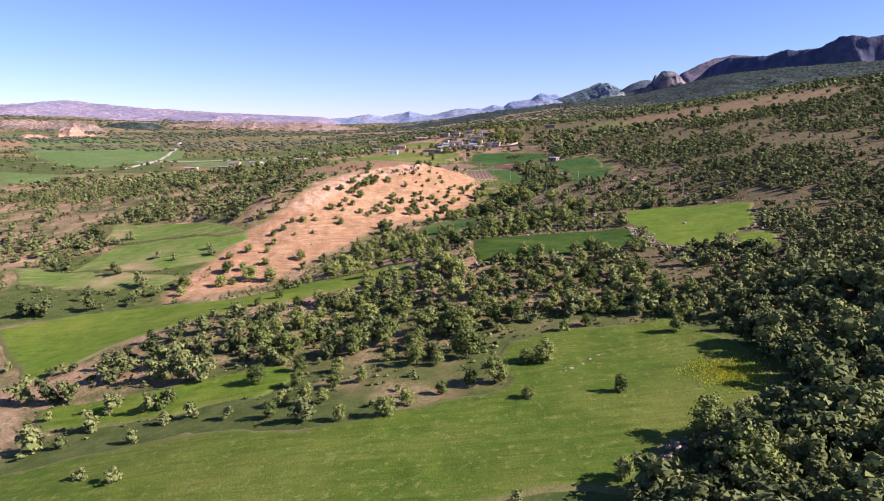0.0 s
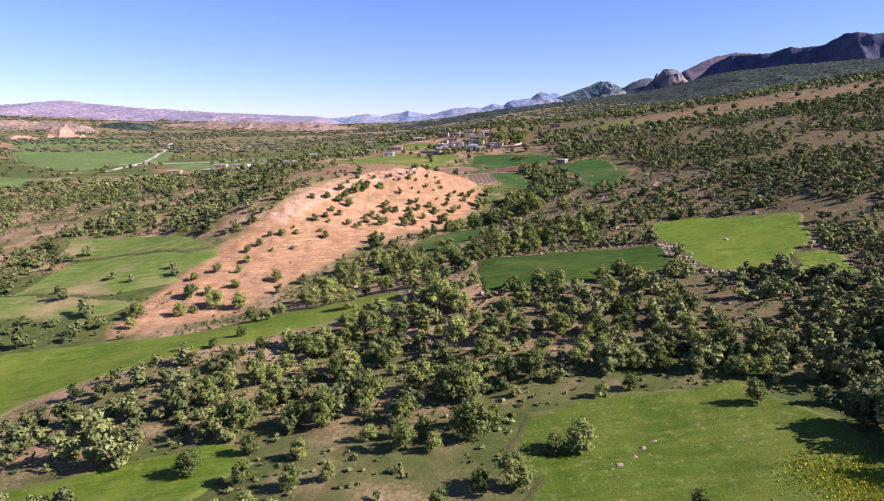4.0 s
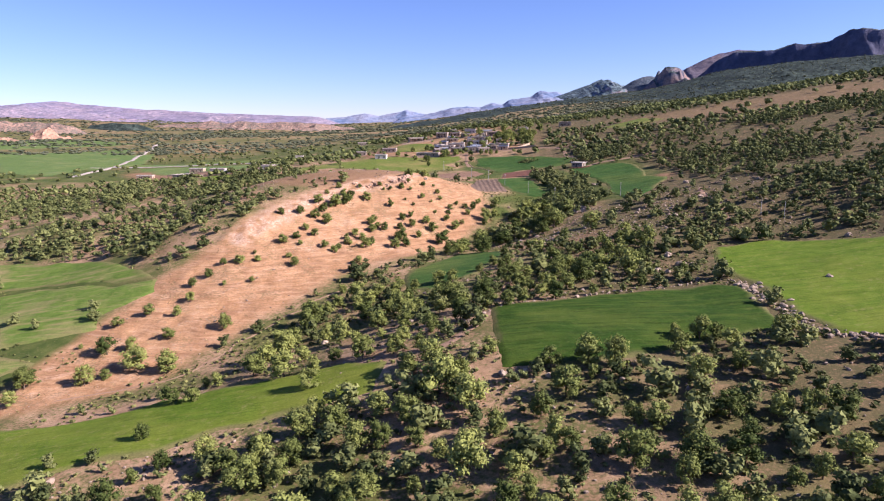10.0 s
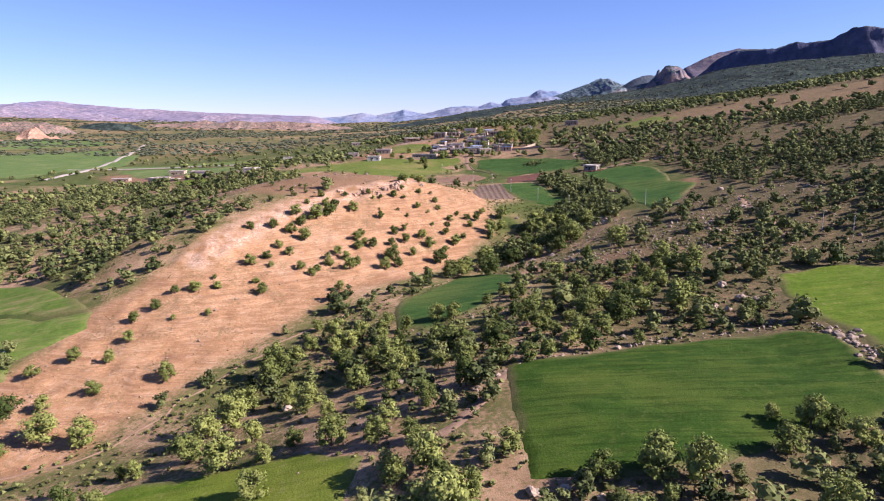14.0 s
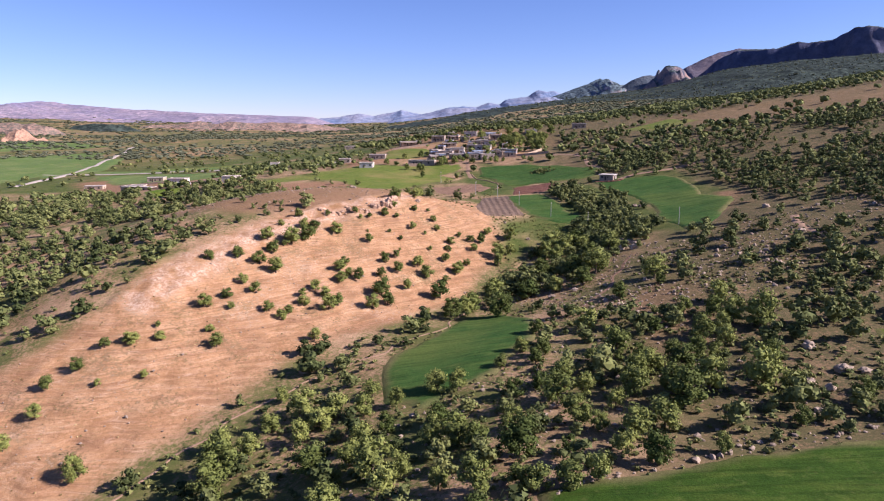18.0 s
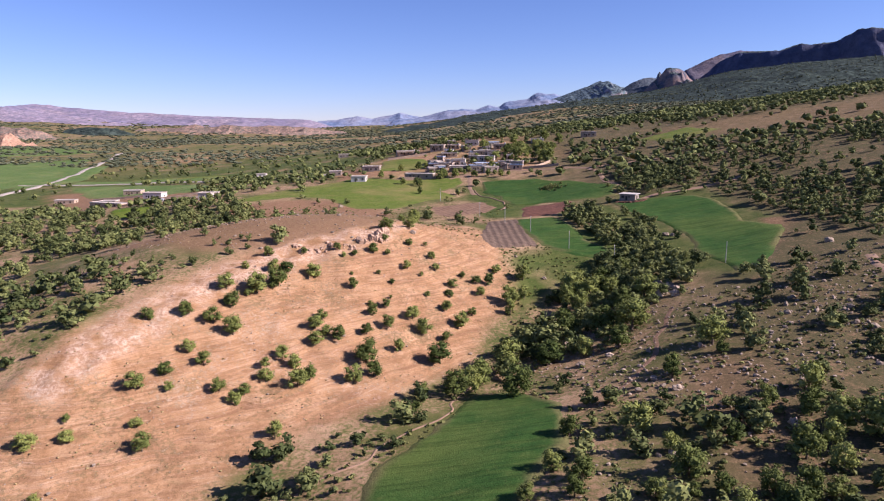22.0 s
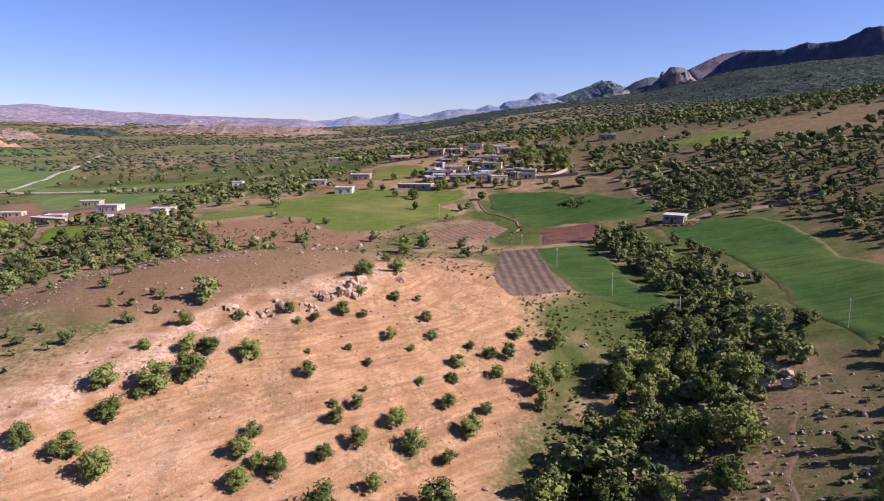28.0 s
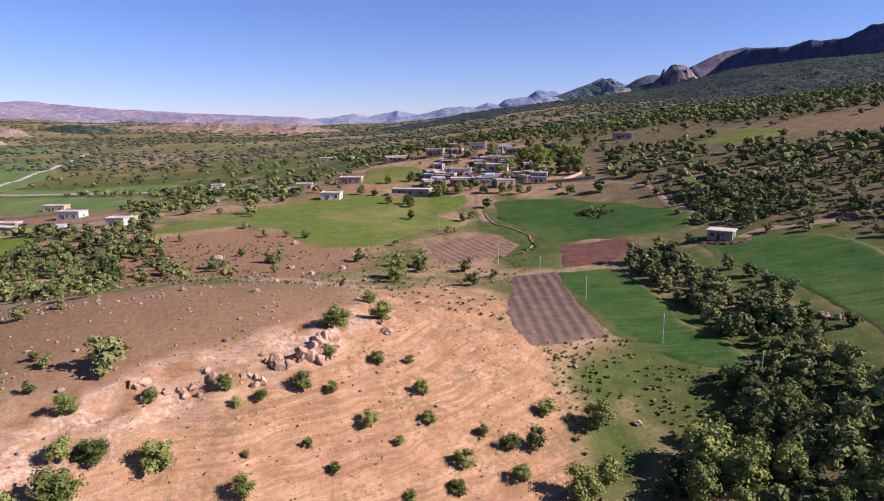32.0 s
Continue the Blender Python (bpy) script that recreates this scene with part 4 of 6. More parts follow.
oaks([(55, 322, 3.0), (63, 322, 3.1), (34, 323, 5.8), (23, 325, 3.8), (57, 325, 3.9), (70, 327, 3.3), (66, 328, 5.9), (72, 334, 4.2), (-164, 334, 6.0), (104, 337, 5.4), (47, 342, 3.6), (-4, 343, 2.7), (48, 345, 4.0), (67, 348, 5.0), (17, 349, 7.6), (60, 349, 2.9), (84, 351, 4.7), (107, 352, 5.8), (4, 352, 6.4), (60, 354, 6.6), (86, 354, 5.0), (8, 355, 5.9), (68, 357, 6.2), (10, 359, 5.8), (70, 361, 5.4), (65, 364, 4.9), (43, 365, 6.2), (27, 366, 6.1), (35, 366, 5.2), (17, 366, 8.1), (72, 368, 3.4)])
oaks([(88, 370, 6.8), (80, 374, 6.0), (49, 375, 8.1), (92, 379, 6.0), (43, 379, 6.8), (34, 383, 6.9), (87, 388, 7.2), (67, 389, 3.1), (-64, 389, 3.1), (51, 392, 6.1), (58, 394, 7.3), (40, 394, 6.9), (21, 395, 4.1), (-57, 397, 2.7), (93, 398, 3.8), (38, 400, 6.4), (21, 400, 6.0), (-53, 401, 2.2), (51, 402, 5.6), (45, 402, 7.4), (60, 403, 6.8), (26, 404, 4.4), (-59, 404, 2.4), (-63, 404, 2.4), (-45, 406, 6.3), (41, 406, 7.9), (-54, 407, 2.6), (-57, 409, 1.9), (50, 410, 5.9), (60, 410, 6.1), (58, 415, 5.7)])
oaks([(27, 415, 5.3), (-65, 431, 2.3), (-66, 441, 5.5), (-92, 464, 5.2), (-109, 474, 5.7), (-104, 474, 5.6), (-93, 479, 5.6), (-9, 481, 4.3), (-9, 488, 5.9), (-9, 504, 4.1), (-45, 508, 5.0), (-48, 508, 4.2), (-130, 512, 5.9), (-111, 513, 8.1), (-124, 513, 7.8), (-98, 518, 8.1), (-107, 520, 8.1), (-94, 525, 7.7), (-92, 533, 5.9), (-104, 534, 6.1), (-87, 541, 3.0), (-44, 543, 3.5), (-51, 545, 3.0), (-59, 546, 3.2), (-8, 578, 4.3), (-74, 583, 4.3), (-117, 591, 6.9), (-76, 591, 7.1), (-106, 602, 6.3), (-11, 607, 4.8), (3, 621, 6.3), (13, 629, 5.2)])
bushes([(-103, 246, 4.4), (-105, 255, 6.4), (-91, 257, 6.3), (-107, 259, 5.2), (-87, 260, 3.6), (-72, 263, 6.6), (-81, 265, 7.2), (-93, 273, 6.2), (-87, 275, 4.6), (-102, 276, 1.8), (-79, 281, 4.3), (-64, 286, 5.5), (-97, 288, 3.6), (-81, 293, 4.0), (-90, 294, 4.2), (-80, 302, 3.5), (-82, 310, 3.6), (-72, 311, 2.1), (-64, 315, 2.5), (-79, 316, 3.7), (-76, 323, 3.0), (-71, 325, 3.7), (-52, 327, 4.1), (-65, 327, 3.0), (-67, 331, 1.9), (-55, 332, 2.4), (-30, 333, 4.0)])
bushes([(-59, 341, 4.2), (-53, 342, 2.3), (-40, 342, 3.4), (-44, 345, 3.6), (-39, 345, 3.0), (-55, 346, 3.4), (-29, 349, 5.0), (-36, 350, 3.6), (-49, 351, 3.7), (-27, 352, 4.1), (-3, 353, 3.0), (-53, 354, 3.3), (-37, 354, 2.6), (-18, 354, 5.2), (-31, 356, 3.7), (-34, 358, 3.8), (-14, 358, 4.2), (-64, 360, 3.5), (-46, 362, 5.6), (-16, 363, 6.5), (-57, 364, 4.1), (-51, 364, 4.6), (-28, 366, 3.9), (1, 368, 6.2), (-23, 369, 4.5), (-26, 370, 3.4), (-9, 370, 4.0)])
bushes([(-29, 371, 4.0), (-49, 373, 4.8), (-17, 374, 3.5), (-28, 375, 3.3), (-47, 378, 2.1), (-52, 378, 4.7), (-12, 378, 4.2), (3, 379, 3.0), (-3, 380, 4.8), (-45, 380, 6.3), (-16, 382, 3.7), (-6, 384, 4.3), (-41, 385, 6.0), (-17, 385, 2.0), (7, 386, 5.0), (-13, 386, 2.9), (-50, 388, 2.7), (-22, 390, 3.4), (-12, 390, 1.3), (-43, 390, 3.6), (3, 391, 3.4), (-40, 391, 3.6), (10, 392, 2.6), (-33, 392, 4.8), (-2, 395, 1.8), (20, 395, 1.8), (-23, 395, 1.3)])
bushes([(-12, 396, 1.8), (-46, 397, 3.8), (4, 398, 2.7), (-16, 399, 1.6), (-37, 401, 2.4), (-26, 402, 1.8), (5, 402, 3.2), (-4, 402, 1.6), (13, 402, 3.3), (23, 403, 1.8), (-23, 404, 1.9), (-28, 404, 2.8), (-8, 404, 3.3), (28, 406, 1.8), (-18, 407, 3.8), (12, 407, 2.9), (0, 407, 2.4), (8, 408, 2.4), (16, 408, 4.4), (-14, 408, 1.9), (-1, 412, 3.0), (-15, 414, 2.5), (-8, 416, 2.5), (19, 416, 3.2), (-3, 418, 1.5), (-15, 421, 4.7), (-8, 427, 4.4), (-11, 436, 2.9)])


COUNTED = [(-70, 90), (40, 95), (70, 150), (95, 200), (85, 300), (100, 350), (90, 440), (-60, 440), (-110, 330), (-110, 230), (-85, 150)]


def wood_share(x, y):
    """Trees to a square metre."""
    clump = np.clip((fbm(x, y, 36, 4, 101) - 0.36) * 5, 0.12, 1.6)
    d = clump / 50 * np.where(x > 85, 3.0, np.where((x < -75) & (y > 325), 1.8, 1.0))
    for poly in WOOD_OPEN:
        d = np.where(inside(x, y, poly, 3.0) > 0, 1 / 420, d)
    for poly in WOOD_DENSE:
        d = np.where(inside(x, y, poly, 3.0) > 0, np.maximum(d, 1 / 32), d)
    for poly in (WOOD_DENSE[0], WOOD_DENSE[2], WOOD_DENSE[3]):
        d = np.where(inside(x, y, poly, 2.0) > 0, 1 / 13.0, d)
    d = np.where(inside(x, y, WOOD_DENSE[7], 2.0) > 0, np.where(x > 36, 1 / 20, 1 / 30), d)
    for poly in FIELDS:
        d = np.where(inside(x, y, poly) > -2.0, 0, d)
    d = np.where(inside(x, y, FARMYARD) > 0, 0, d)
    counted = (inside(x, y, COUNTED) > 0) & (inside(x, y, WOOD_DENSE[2]) < 0) & (inside(x, y, WOOD_DENSE[0]) < 0) & (inside(x, y, WOOD_DENSE[3]) < 0)
    d = np.where(counted, d * np.where(y < 226, 0.8, 0.5), d)
    return np.where(inside(x, y, HILL) > -2, 0, d)


def sow(y0, y1, cell, seed):
    g = np.random.default_rng(seed)
    reach = 0.74 * y1 + 60
    X, Y = np.meshgrid(np.arange(-reach, reach, cell), np.arange(y0, y1, cell))
    X, Y = X + g.uniform(-0.45, 0.45, X.shape) * cell, Y + g.uniform(-0.45, 0.45, X.shape) * cell
    keep = np.abs(X) < 0.74 * Y + 60
    X, Y = X[keep], Y[keep]
    return X, Y, g


X, Y, g = sow(62, 560, 3.9, 11)
keep = g.random(len(X)) < wood_share(X, Y) * 15.2
X, Y = X[keep], Y[keep]
size = np.clip(g.lognormal(1.37, 0.30, len(X)), 1.9, 7.2)
wide = g.uniform(0.95, 1.3, len(X))
size = np.where((inside(X, Y, WOOD_DENSE[2]) > -3), size * 1.5, size)
X2, Y2, _ = sow(340, 520, 4.4, 21)
extra = (np.maximum(inside(X2, Y2, WOOD_DENSE[0]), inside(X2, Y2, WOOD_DENSE[3])) > 0) & (wood_share(X2, Y2) > 0) & (g.random(len(X2)) < 0.2)
X, Y = np.r_[X, X2[extra]], np.r_[Y, Y2[extra]]
size, wide = np.r_[size, g.uniform(3.6, 6.2, extra.sum())], np.r_[wide, g.uniform(0.95, 1.25, extra.sum())]
P = np.array(PLACED)
gap = np.array([np.hypot(P[:, 0] - a, P[:, 1] - b).min() for a, b in zip(X, Y)])
X, Y, size, wide = (v[gap > 2.9] for v in (X, Y, size, wide))
LABELS = ("small round-crowned oak with grey-green leaves", "bushy olive-green oak with several limbs", "broad dark green oak on stony ground")
order = np.argsort(np.abs(P[:, 0] - 8) + 0.1 * np.abs(P[:, 1] - 240))
for k, i in enumerate(order[:300]):
    x, y, tall = P[i]
    one_tree(x, y, tall, g.uniform(0.85, 1.2), g.uniform(0, 6.28), k, LABELS[2 if tall > 5.4 else 0 if tall < 4.2 else 1])
rest = P[order[300:]]
joined_trees("oak_wood", np.c_[rest, g.uniform(0.9, 1.2, len(rest))], MID_CROWNS, LEAF_FAR, "oaks standing singly on the outer slopes", 4)
close = ((np.abs(X) < 100) & (Y < 300)) | ((np.abs(X - 30) < 75) & (Y < 510)) | ((X < -60) & (X > -190) & (Y > 400) & (Y < 600))
joined_trees("oak_wood", np.stack([X, Y, size, wide], -1)[close], MID_CROWNS, LEAF_FAR, "open wood of grey-green oaks on the near slopes", 5)
joined_trees("oak_wood", np.stack([X, Y, size, wide], -1)[~close], WIDE_CROWNS, LEAF_FAR, "open wood of grey-green oaks on the wider slopes", 8)

SX, SY, _ = sow(90, 430, 4.2, 31)
keep = g.random(len(SX)) < np.clip(wood_share(SX, SY) * np.where(inside(SX, SY, COUNTED) > 0, 40, 14), 0, 0.6)
SX, SY = SX[keep], SY[keep]
joined_trees("oak_shrubs", np.stack([SX, SY, g.uniform(1.0, 2.3, len(SX)), g.uniform(1.0, 1.6, len(SX))], -1), [crown_shape(270 + s, 2, 26, 0.15) for s in range(6)], LEAF_FAR, "low oak regrowth between the larger trees", 9)

near_mound = np.c_[g.normal(63, 3.2, 26), g.normal(566, 3.0, 26), g.uniform(1.2, 2.6, 26), g.uniform(1.0, 1.5, 26)]
knoll = np.c_[g.normal(111, 8.0, 110), g.normal(541, 11.0, 110), g.uniform(1.6, 4.2, 110), g.uniform(1.0, 1.5, 110)]
behind = np.c_[g.uniform(-60, 120, 230), g.normal(800, 34, 230), g.uniform(4, 7.5, 230), g.uniform(0.9, 1.2, 230)]
joined_trees("oak_shrubs", np.concatenate([near_mound, knoll]), MID_CROWNS, LEAF_FAR, "dense dark scrub on low stony mounds", 19)
joined_trees("oak_wood", behind, WIDE_CROWNS, LEAF_FAR, "trees and orchards behind the village", 20)
for k, (x, y, tall) in enumerate(PLACED_BUSHES):
    one_tree(x, y, tall * 0.88, g.uniform(1.0, 1.4), g.uniform(0, 6.28), k, "low green oak bush on bare sandy ground", "bush")

X, Y, g = sow(560, 1050, 7.0, 12)
keep = g.random(len(X)) < wood_share(X, Y) * 49 * 0.8
X, Y = X[keep], Y[keep]
joined_trees("distant_wood", np.stack([X, Y, np.clip(g.lognormal(1.65, 0.25, len(X)), 3, 8), g.uniform(0.9, 1.3, len(X))], -1), [crown_shape(250 + s, 1, 14, 0.2, core=1.1) for s in range(6)], LEAF_FAR, "scattered oaks beyond the village", 6)
for y0, y1, cell, grow, seed in ((1050, 2000, 16.5, 2.0, 13), (2000, 4300, 42, 3.2, 14)):
    X, Y, g = sow(y0, y1, cell, seed)
    keep = g.random(len(X)) < np.clip((fbm(X, Y, 200, 4, 111) - 0.30) * 3.6, 0.1, 0.95)
    X, Y = X[keep], Y[keep]
    joined_trees("far_wood", np.stack([X, Y, grow + g.uniform(2.5, 5.5, len(X)), grow * g.uniform(0.9, 1.4, len(X))], -1), FAR_CROWNS, LEAF_SCRUB, "far dark oak scrub over the plain", 7)

co = np.empty(len(APRON.data.vertices) * 3, np.float32)
APRON.data.vertices.foreach_get("co", co)
co = co.reshape(-1, 3)
above = co[:, 2] > land(co[:, 0], co[:, 1]) + 6
co = co[above & (g.random(len(co)) < np.clip((fbm(co[:, 0], co[:, 1], 240, 4, 171) - 0.25) * 0.55, 0.03, 0.4))]
joined_trees("far_wood", np.c_[co[:, :2], g.uniform(5, 9, len(co)), g.uniform(1.0, 1.6, len(co))], FAR_CROWNS, LEAF_SCRUB, "dark oak scrub on the slope below the cliffs", 17, co[:, 2])

# ---- tracks, road, ditch ----
def strip(name, line, width, material, label, category, lift=0.06, step=1.2, wobble=0.5, across=4, dip=0.0, kind="structure"):
    """A worn band that follows the ground along a line; dip hollows its middle."""
    pts = np.array(line, float)
    s = np.r_[0, np.cumsum(np.hypot(np.diff(pts[:, 0]), np.diff(pts[:, 1])))]
    u = np.arange(0, s[-1], step)
    cx, cy = np.interp(u, s, pts[:, 0]), np.interp(u, s, pts[:, 1])
    for _ in range(6):
        cx[1:-1], cy[1:-1] = (cx[:-2] + 2 * cx[1:-1] + cx[2:]) / 4, (cy[:-2] + 2 * cy[1:-1] + cy[2:]) / 4
    cx = cx + wobble * (value_noise(u, u * 0, 6, 3) - 0.5) * 2
    tx, ty = np.gradient(cx), np.gradient(cy)
    ln = np.hypot(tx, ty) + 1e-9
    v = np.linspace(-1, 1, across + 1)
    half = width / 2 * (0.8 + 0.4 * value_noise(u, u * 0 + 5, 4, 8))
    X = cx[:, None] + (ty / ln)[:, None] * v[None, :] * half[:, None]
    Y = cy[:, None] - (tx / ln)[:, None] * v[None, :] * half[:, None]
    Z = ground_z(X, Y) + lift * (1 - np.abs(v[None, :]) ** 4 * 1.6) - dip * (1 - v[None, :] ** 2)
    me = grid_mesh(name, X, Y, Z)
    me.materials.append(material)
    return tagged(new(name, me), label, category, kind=kind)


strip("track", [(14, 255), (7, 241), (1, 232), (-6, 233), (-15, 235), (-22, 233), (-27, 227)], 2.6, DIRT, "worn pinkish dirt track beside the wheat", "track", 0.12)
strip("track", [(-92, 248), (-70, 256), (-61, 269), (-53, 285), (-43, 299), (-26, 315), (-14, 323), (0, 340), (12, 362)], 0.7, DIRT, "pale dry stream bed at the foot of the bare hill", "track", 0.10, wobble=1.6)
strip("road", [(160, 560), (120, 590), (89, 600), (82, 608), (62, 618), (37, 628), (23, 630), (9, 618)], 5.0, DIRT, "unpaved earth road below the village houses", "road", 0.2)
strip("track", [(22, 627), (21, 605), (20, 591), (22, 573)], 3.0, DIRT, "washed-out stony lane down from the village", "track", 0.12)
strip("track", [(92, 537), (91, 550), (89, 562), (91, 576), (92, 588), (89, 598)], 3.0, DIRT, "winding dirt track up from the hut", "track", 0.15)
strip("track", [(90, 506), (99, 512), (109, 510), (119, 508), (140, 512)], 4.0, DIRT, "earth bank track beside the hut", "track", 0.2)
strip("track", [(108, 338), (110, 350), (114, 362), (112, 376), (118, 392)], 3.0, DIRT, "pale stony track on the open slope", "track", 0.15)
strip("road", [(-365, 740), (-369, 780), (-371, 822), (-383, 887), (-418, 997), (-483, 1186), (-560, 1400)], 9.0, GRAVEL, "pale gravel road along the valley floor", "road", 0.75, 4.0)
strip("road", [(-400, 846), (-342, 832), (-288, 815), (-227, 787), (-184, 762), (-90, 681), (-60, 668)], 5.0, GRAVEL, "straight pale road behind the farm", "road", 0.75, 3.0)
strip("ditch", [(21, 585), (22, 570), (27, 560), (33, 547), (33, 535), (29, 524), (25, 516)], 2.6, WEEDY, "dark weedy ditch with earth banks", "ditch", 0.25, dip=0.3)
strip("ditch_bank", [(23, 585), (24, 571), (29, 561), (35, 548), (35, 535), (31, 523)], 1.0, DIRT, "pale earth bank beside the ditch", "bank", 0.3)
strip("track", [(62, 381), (57, 373), (52, 365), (48, 356), (39, 344), (35, 338)], 1.3, TILLED, "worn dirt path down the rocky slope", "track", 0.05, wobble=1.0)

# ---- stones ----
def stone_shape(seed, flat=0.7):
    g = np.random.default_rng(seed)
    v = ICO_V * (1 + 0.5 * (g.random(len(ICO_V)) - 0.5))[:, None]
    return v * np.array([1, g.uniform(0.6, 0.95), flat]), ICO_F


TAN_ROCK = plain("tan_marl_rock", (0.42, 0.28, 0.19), 0.95, 1.2, 0.35, bump=0.9, dist=0.2, rand=0.2)
STONES = [stone_shape(s) for s in range(8)]
STONE_JOINED = plain("loose_limestone", (0.27, 0.21, 0.155), 0.9, 1.2, 0.35, rand=0.0)


def scatter_stones(name, spots, label, seed):
    g = np.random.default_rng(seed)
    V, F, at = [], [], 0
    for (x, y, r), z in zip(spots, ground_z(spots[:, 0], spots[:, 1])):
        v, f = STONES[g.integers(len(STONES))]
        a = g.uniform(0, 6.28)
        V.append(np.stack([x + r * (v[:, 0] * math.cos(a) - v[:, 1] * math.sin(a)), y + r * (v[:, 0] * math.sin(a) + v[:, 1] * math.cos(a)), z + r * (v[:, 2] + 0.25)], -1))
        F.append(f + at)
        at += len(v)
    me = solid(name, np.concatenate(V), np.concatenate(F), smooth=False)
    me.materials.append(STONE_JOINED)
    return tagged(new(name, me), label, "stones", kind="stuff")


def along(line, n, spread, g):
    pts = np.array(line, float)
    s = np.r_[0, np.cumsum(np.hypot(np.diff(pts[:, 0]), np.diff(pts[:, 1])))]
    u = g.uniform(0, s[-1], n)
    return np.stack([np.interp(u, s, pts[:, 0]) + g.normal(0, spread, n), np.interp(u, s, pts[:, 1]) + g.normal(0, spread, n)], -1)


g = np.random.default_rng(77)
WALLS = (
    ([(14, 257), (26, 261), (49, 267), (60, 269), (71, 272), (79, 267)], 110, 1.2, 0.28, "low tumbled stone bank above the wheat field"),
    ([(79, 267), (79, 255), (79, 240), (77, 229), (84, 223), (92, 219)], 220, 1.3, 0.45, "broad pile of pale field stones between two fields"),
    ([(-90, 430), (-66, 432), (-56, 432), (-50, 436), (-40, 443), (-29, 453), (-19, 453), (-12, 441)], 150, 1.3, 0.22, "line of pale stones along the plateau edge"),
    ([(30, 134), (26, 131), (36, 139)], 40, 0.8, 0.35, "small heap of field stones in the wheat"),
    ([(27, 88), (33, 92), (40, 95), (44, 100)], 70, 1.2, 0.4, "stone heap at the wood's edge"),
    ([(23, 365), (34, 376), (46, 386), (58, 392)], 160, 3.0, 0.38, "broken stones along the gully rim"),
    ([(-26, 230), (-14, 238), (4, 246), (13, 256)], 60, 2.5, 0.3, "scattered stones beside the track"),
)
for line, n, spread, r, label in WALLS:
    p = along(line, n, spread, g)
    scatter_stones("field_stones", np.c_[p, np.clip(g.lognormal(math.log(r), 0.45, n), 0.12, 1.1)], label, n)


def stone_zone(poly, n, r):
    x0, x1, y0, y1 = in_box(poly)
    p = np.stack([g.uniform(x0, x1, n * 3), g.uniform(y0, y1, n * 3)], -1)
    p = p[inside(p[:, 0], p[:, 1], poly) > 0][:n]
    return np.c_[p, np.clip(g.lognormal(math.log(r), 0.5, len(p)), 0.08, 1.0)]


ROCKY = [(21, 363), (50, 392), (64, 398), (100, 372), (84, 334), (49, 322), (35, 340)]
scatter_stones("rubble", np.concatenate([stone_zone(ROCKY, 1100, 0.26), stone_zone([(84, 330), (130, 320), (150, 400), (96, 400)], 700, 0.28)]), "grey limestone rubble strewn over the slope", 3)
scatter_stones("rubble", np.concatenate([stone_zone([(-90, 170), (90, 170), (80, 222), (-60, 210)], 700, 0.2), stone_zone([(-20, 256), (70, 268), (60, 330), (-10, 300)], 700, 0.22), stone_zone([(80, 180), (150, 190), (140, 260), (84, 218)], 500, 0.28)]), "pale stones between the oaks", 4)
scatter_stones("rubble", np.concatenate([stone_zone(HILL, 900, 0.13), stone_zone(PLATEAU, 260, 0.2), stone_zone([(-100, 450), (-12, 450), (-16, 520), (-100, 540)], 170, 0.3)]), "small stones on the bare hill", 5)


def boulder(x, y, r, seed, label, material=STONE):
    bm = bmesh.new()
    bmesh.ops.create_icosphere(bm, subdivisions=3, radius=1)
    rr = np.random.default_rng(seed)
    sh = rr.uniform(0.65, 1.15, 3)
    for v in bm.verts:
        d = noise.noise(v.co * 1.3 + Vector((seed, 0, 0))) * 0.55 + noise.noise(v.co * 3.5 + Vector((0, seed, 0))) * 0.18
        v.co = Vector((v.co.x * sh[0], v.co.y * sh[1], v.co.z * sh[2] * 0.8)) * (r * (1 + d))
    me = bpy.data.meshes.new("boulder")
    bm.to_mesh(me)
    bm.free()
    me.materials.append(material)
    ob = new("boulder", me)
    ob.location = (x, y, float(ground_z(x, y)) + r * 0.28)
    return tagged(ob, label, "boulder", "boulders on the slopes")


for k, (x, y, r) in enumerate(((-65, 514, 1.5), (-10, 516, 1.6), (-32, 489, 1.0), (-33, 456, 0.7), (-7, 424, 0.8), (-40, 500, 0.9), (-52, 520, 0.8), (-25, 500, 0.8), (-58, 498, 0.7), (-46, 535, 1.1), (46, 336, 0.9), (58, 318, 1.0), (66, 330, 0.8), (72, 300, 1.1), (40, 362, 0.8), (92, 350, 1.0), (110, 372, 1.2), (118, 410, 1.3), (128, 300, 1.2), (100, 262, 0.9), (60, 276, 0.8), (12, 216, 0.9), (20, 214, 0.7), (-30, 262, 0.8), (27, 432, 0.6), (34, 417, 0.9))):
    boulder(x, y, r, k, "weathered pale limestone boulder half sunk in the soil")


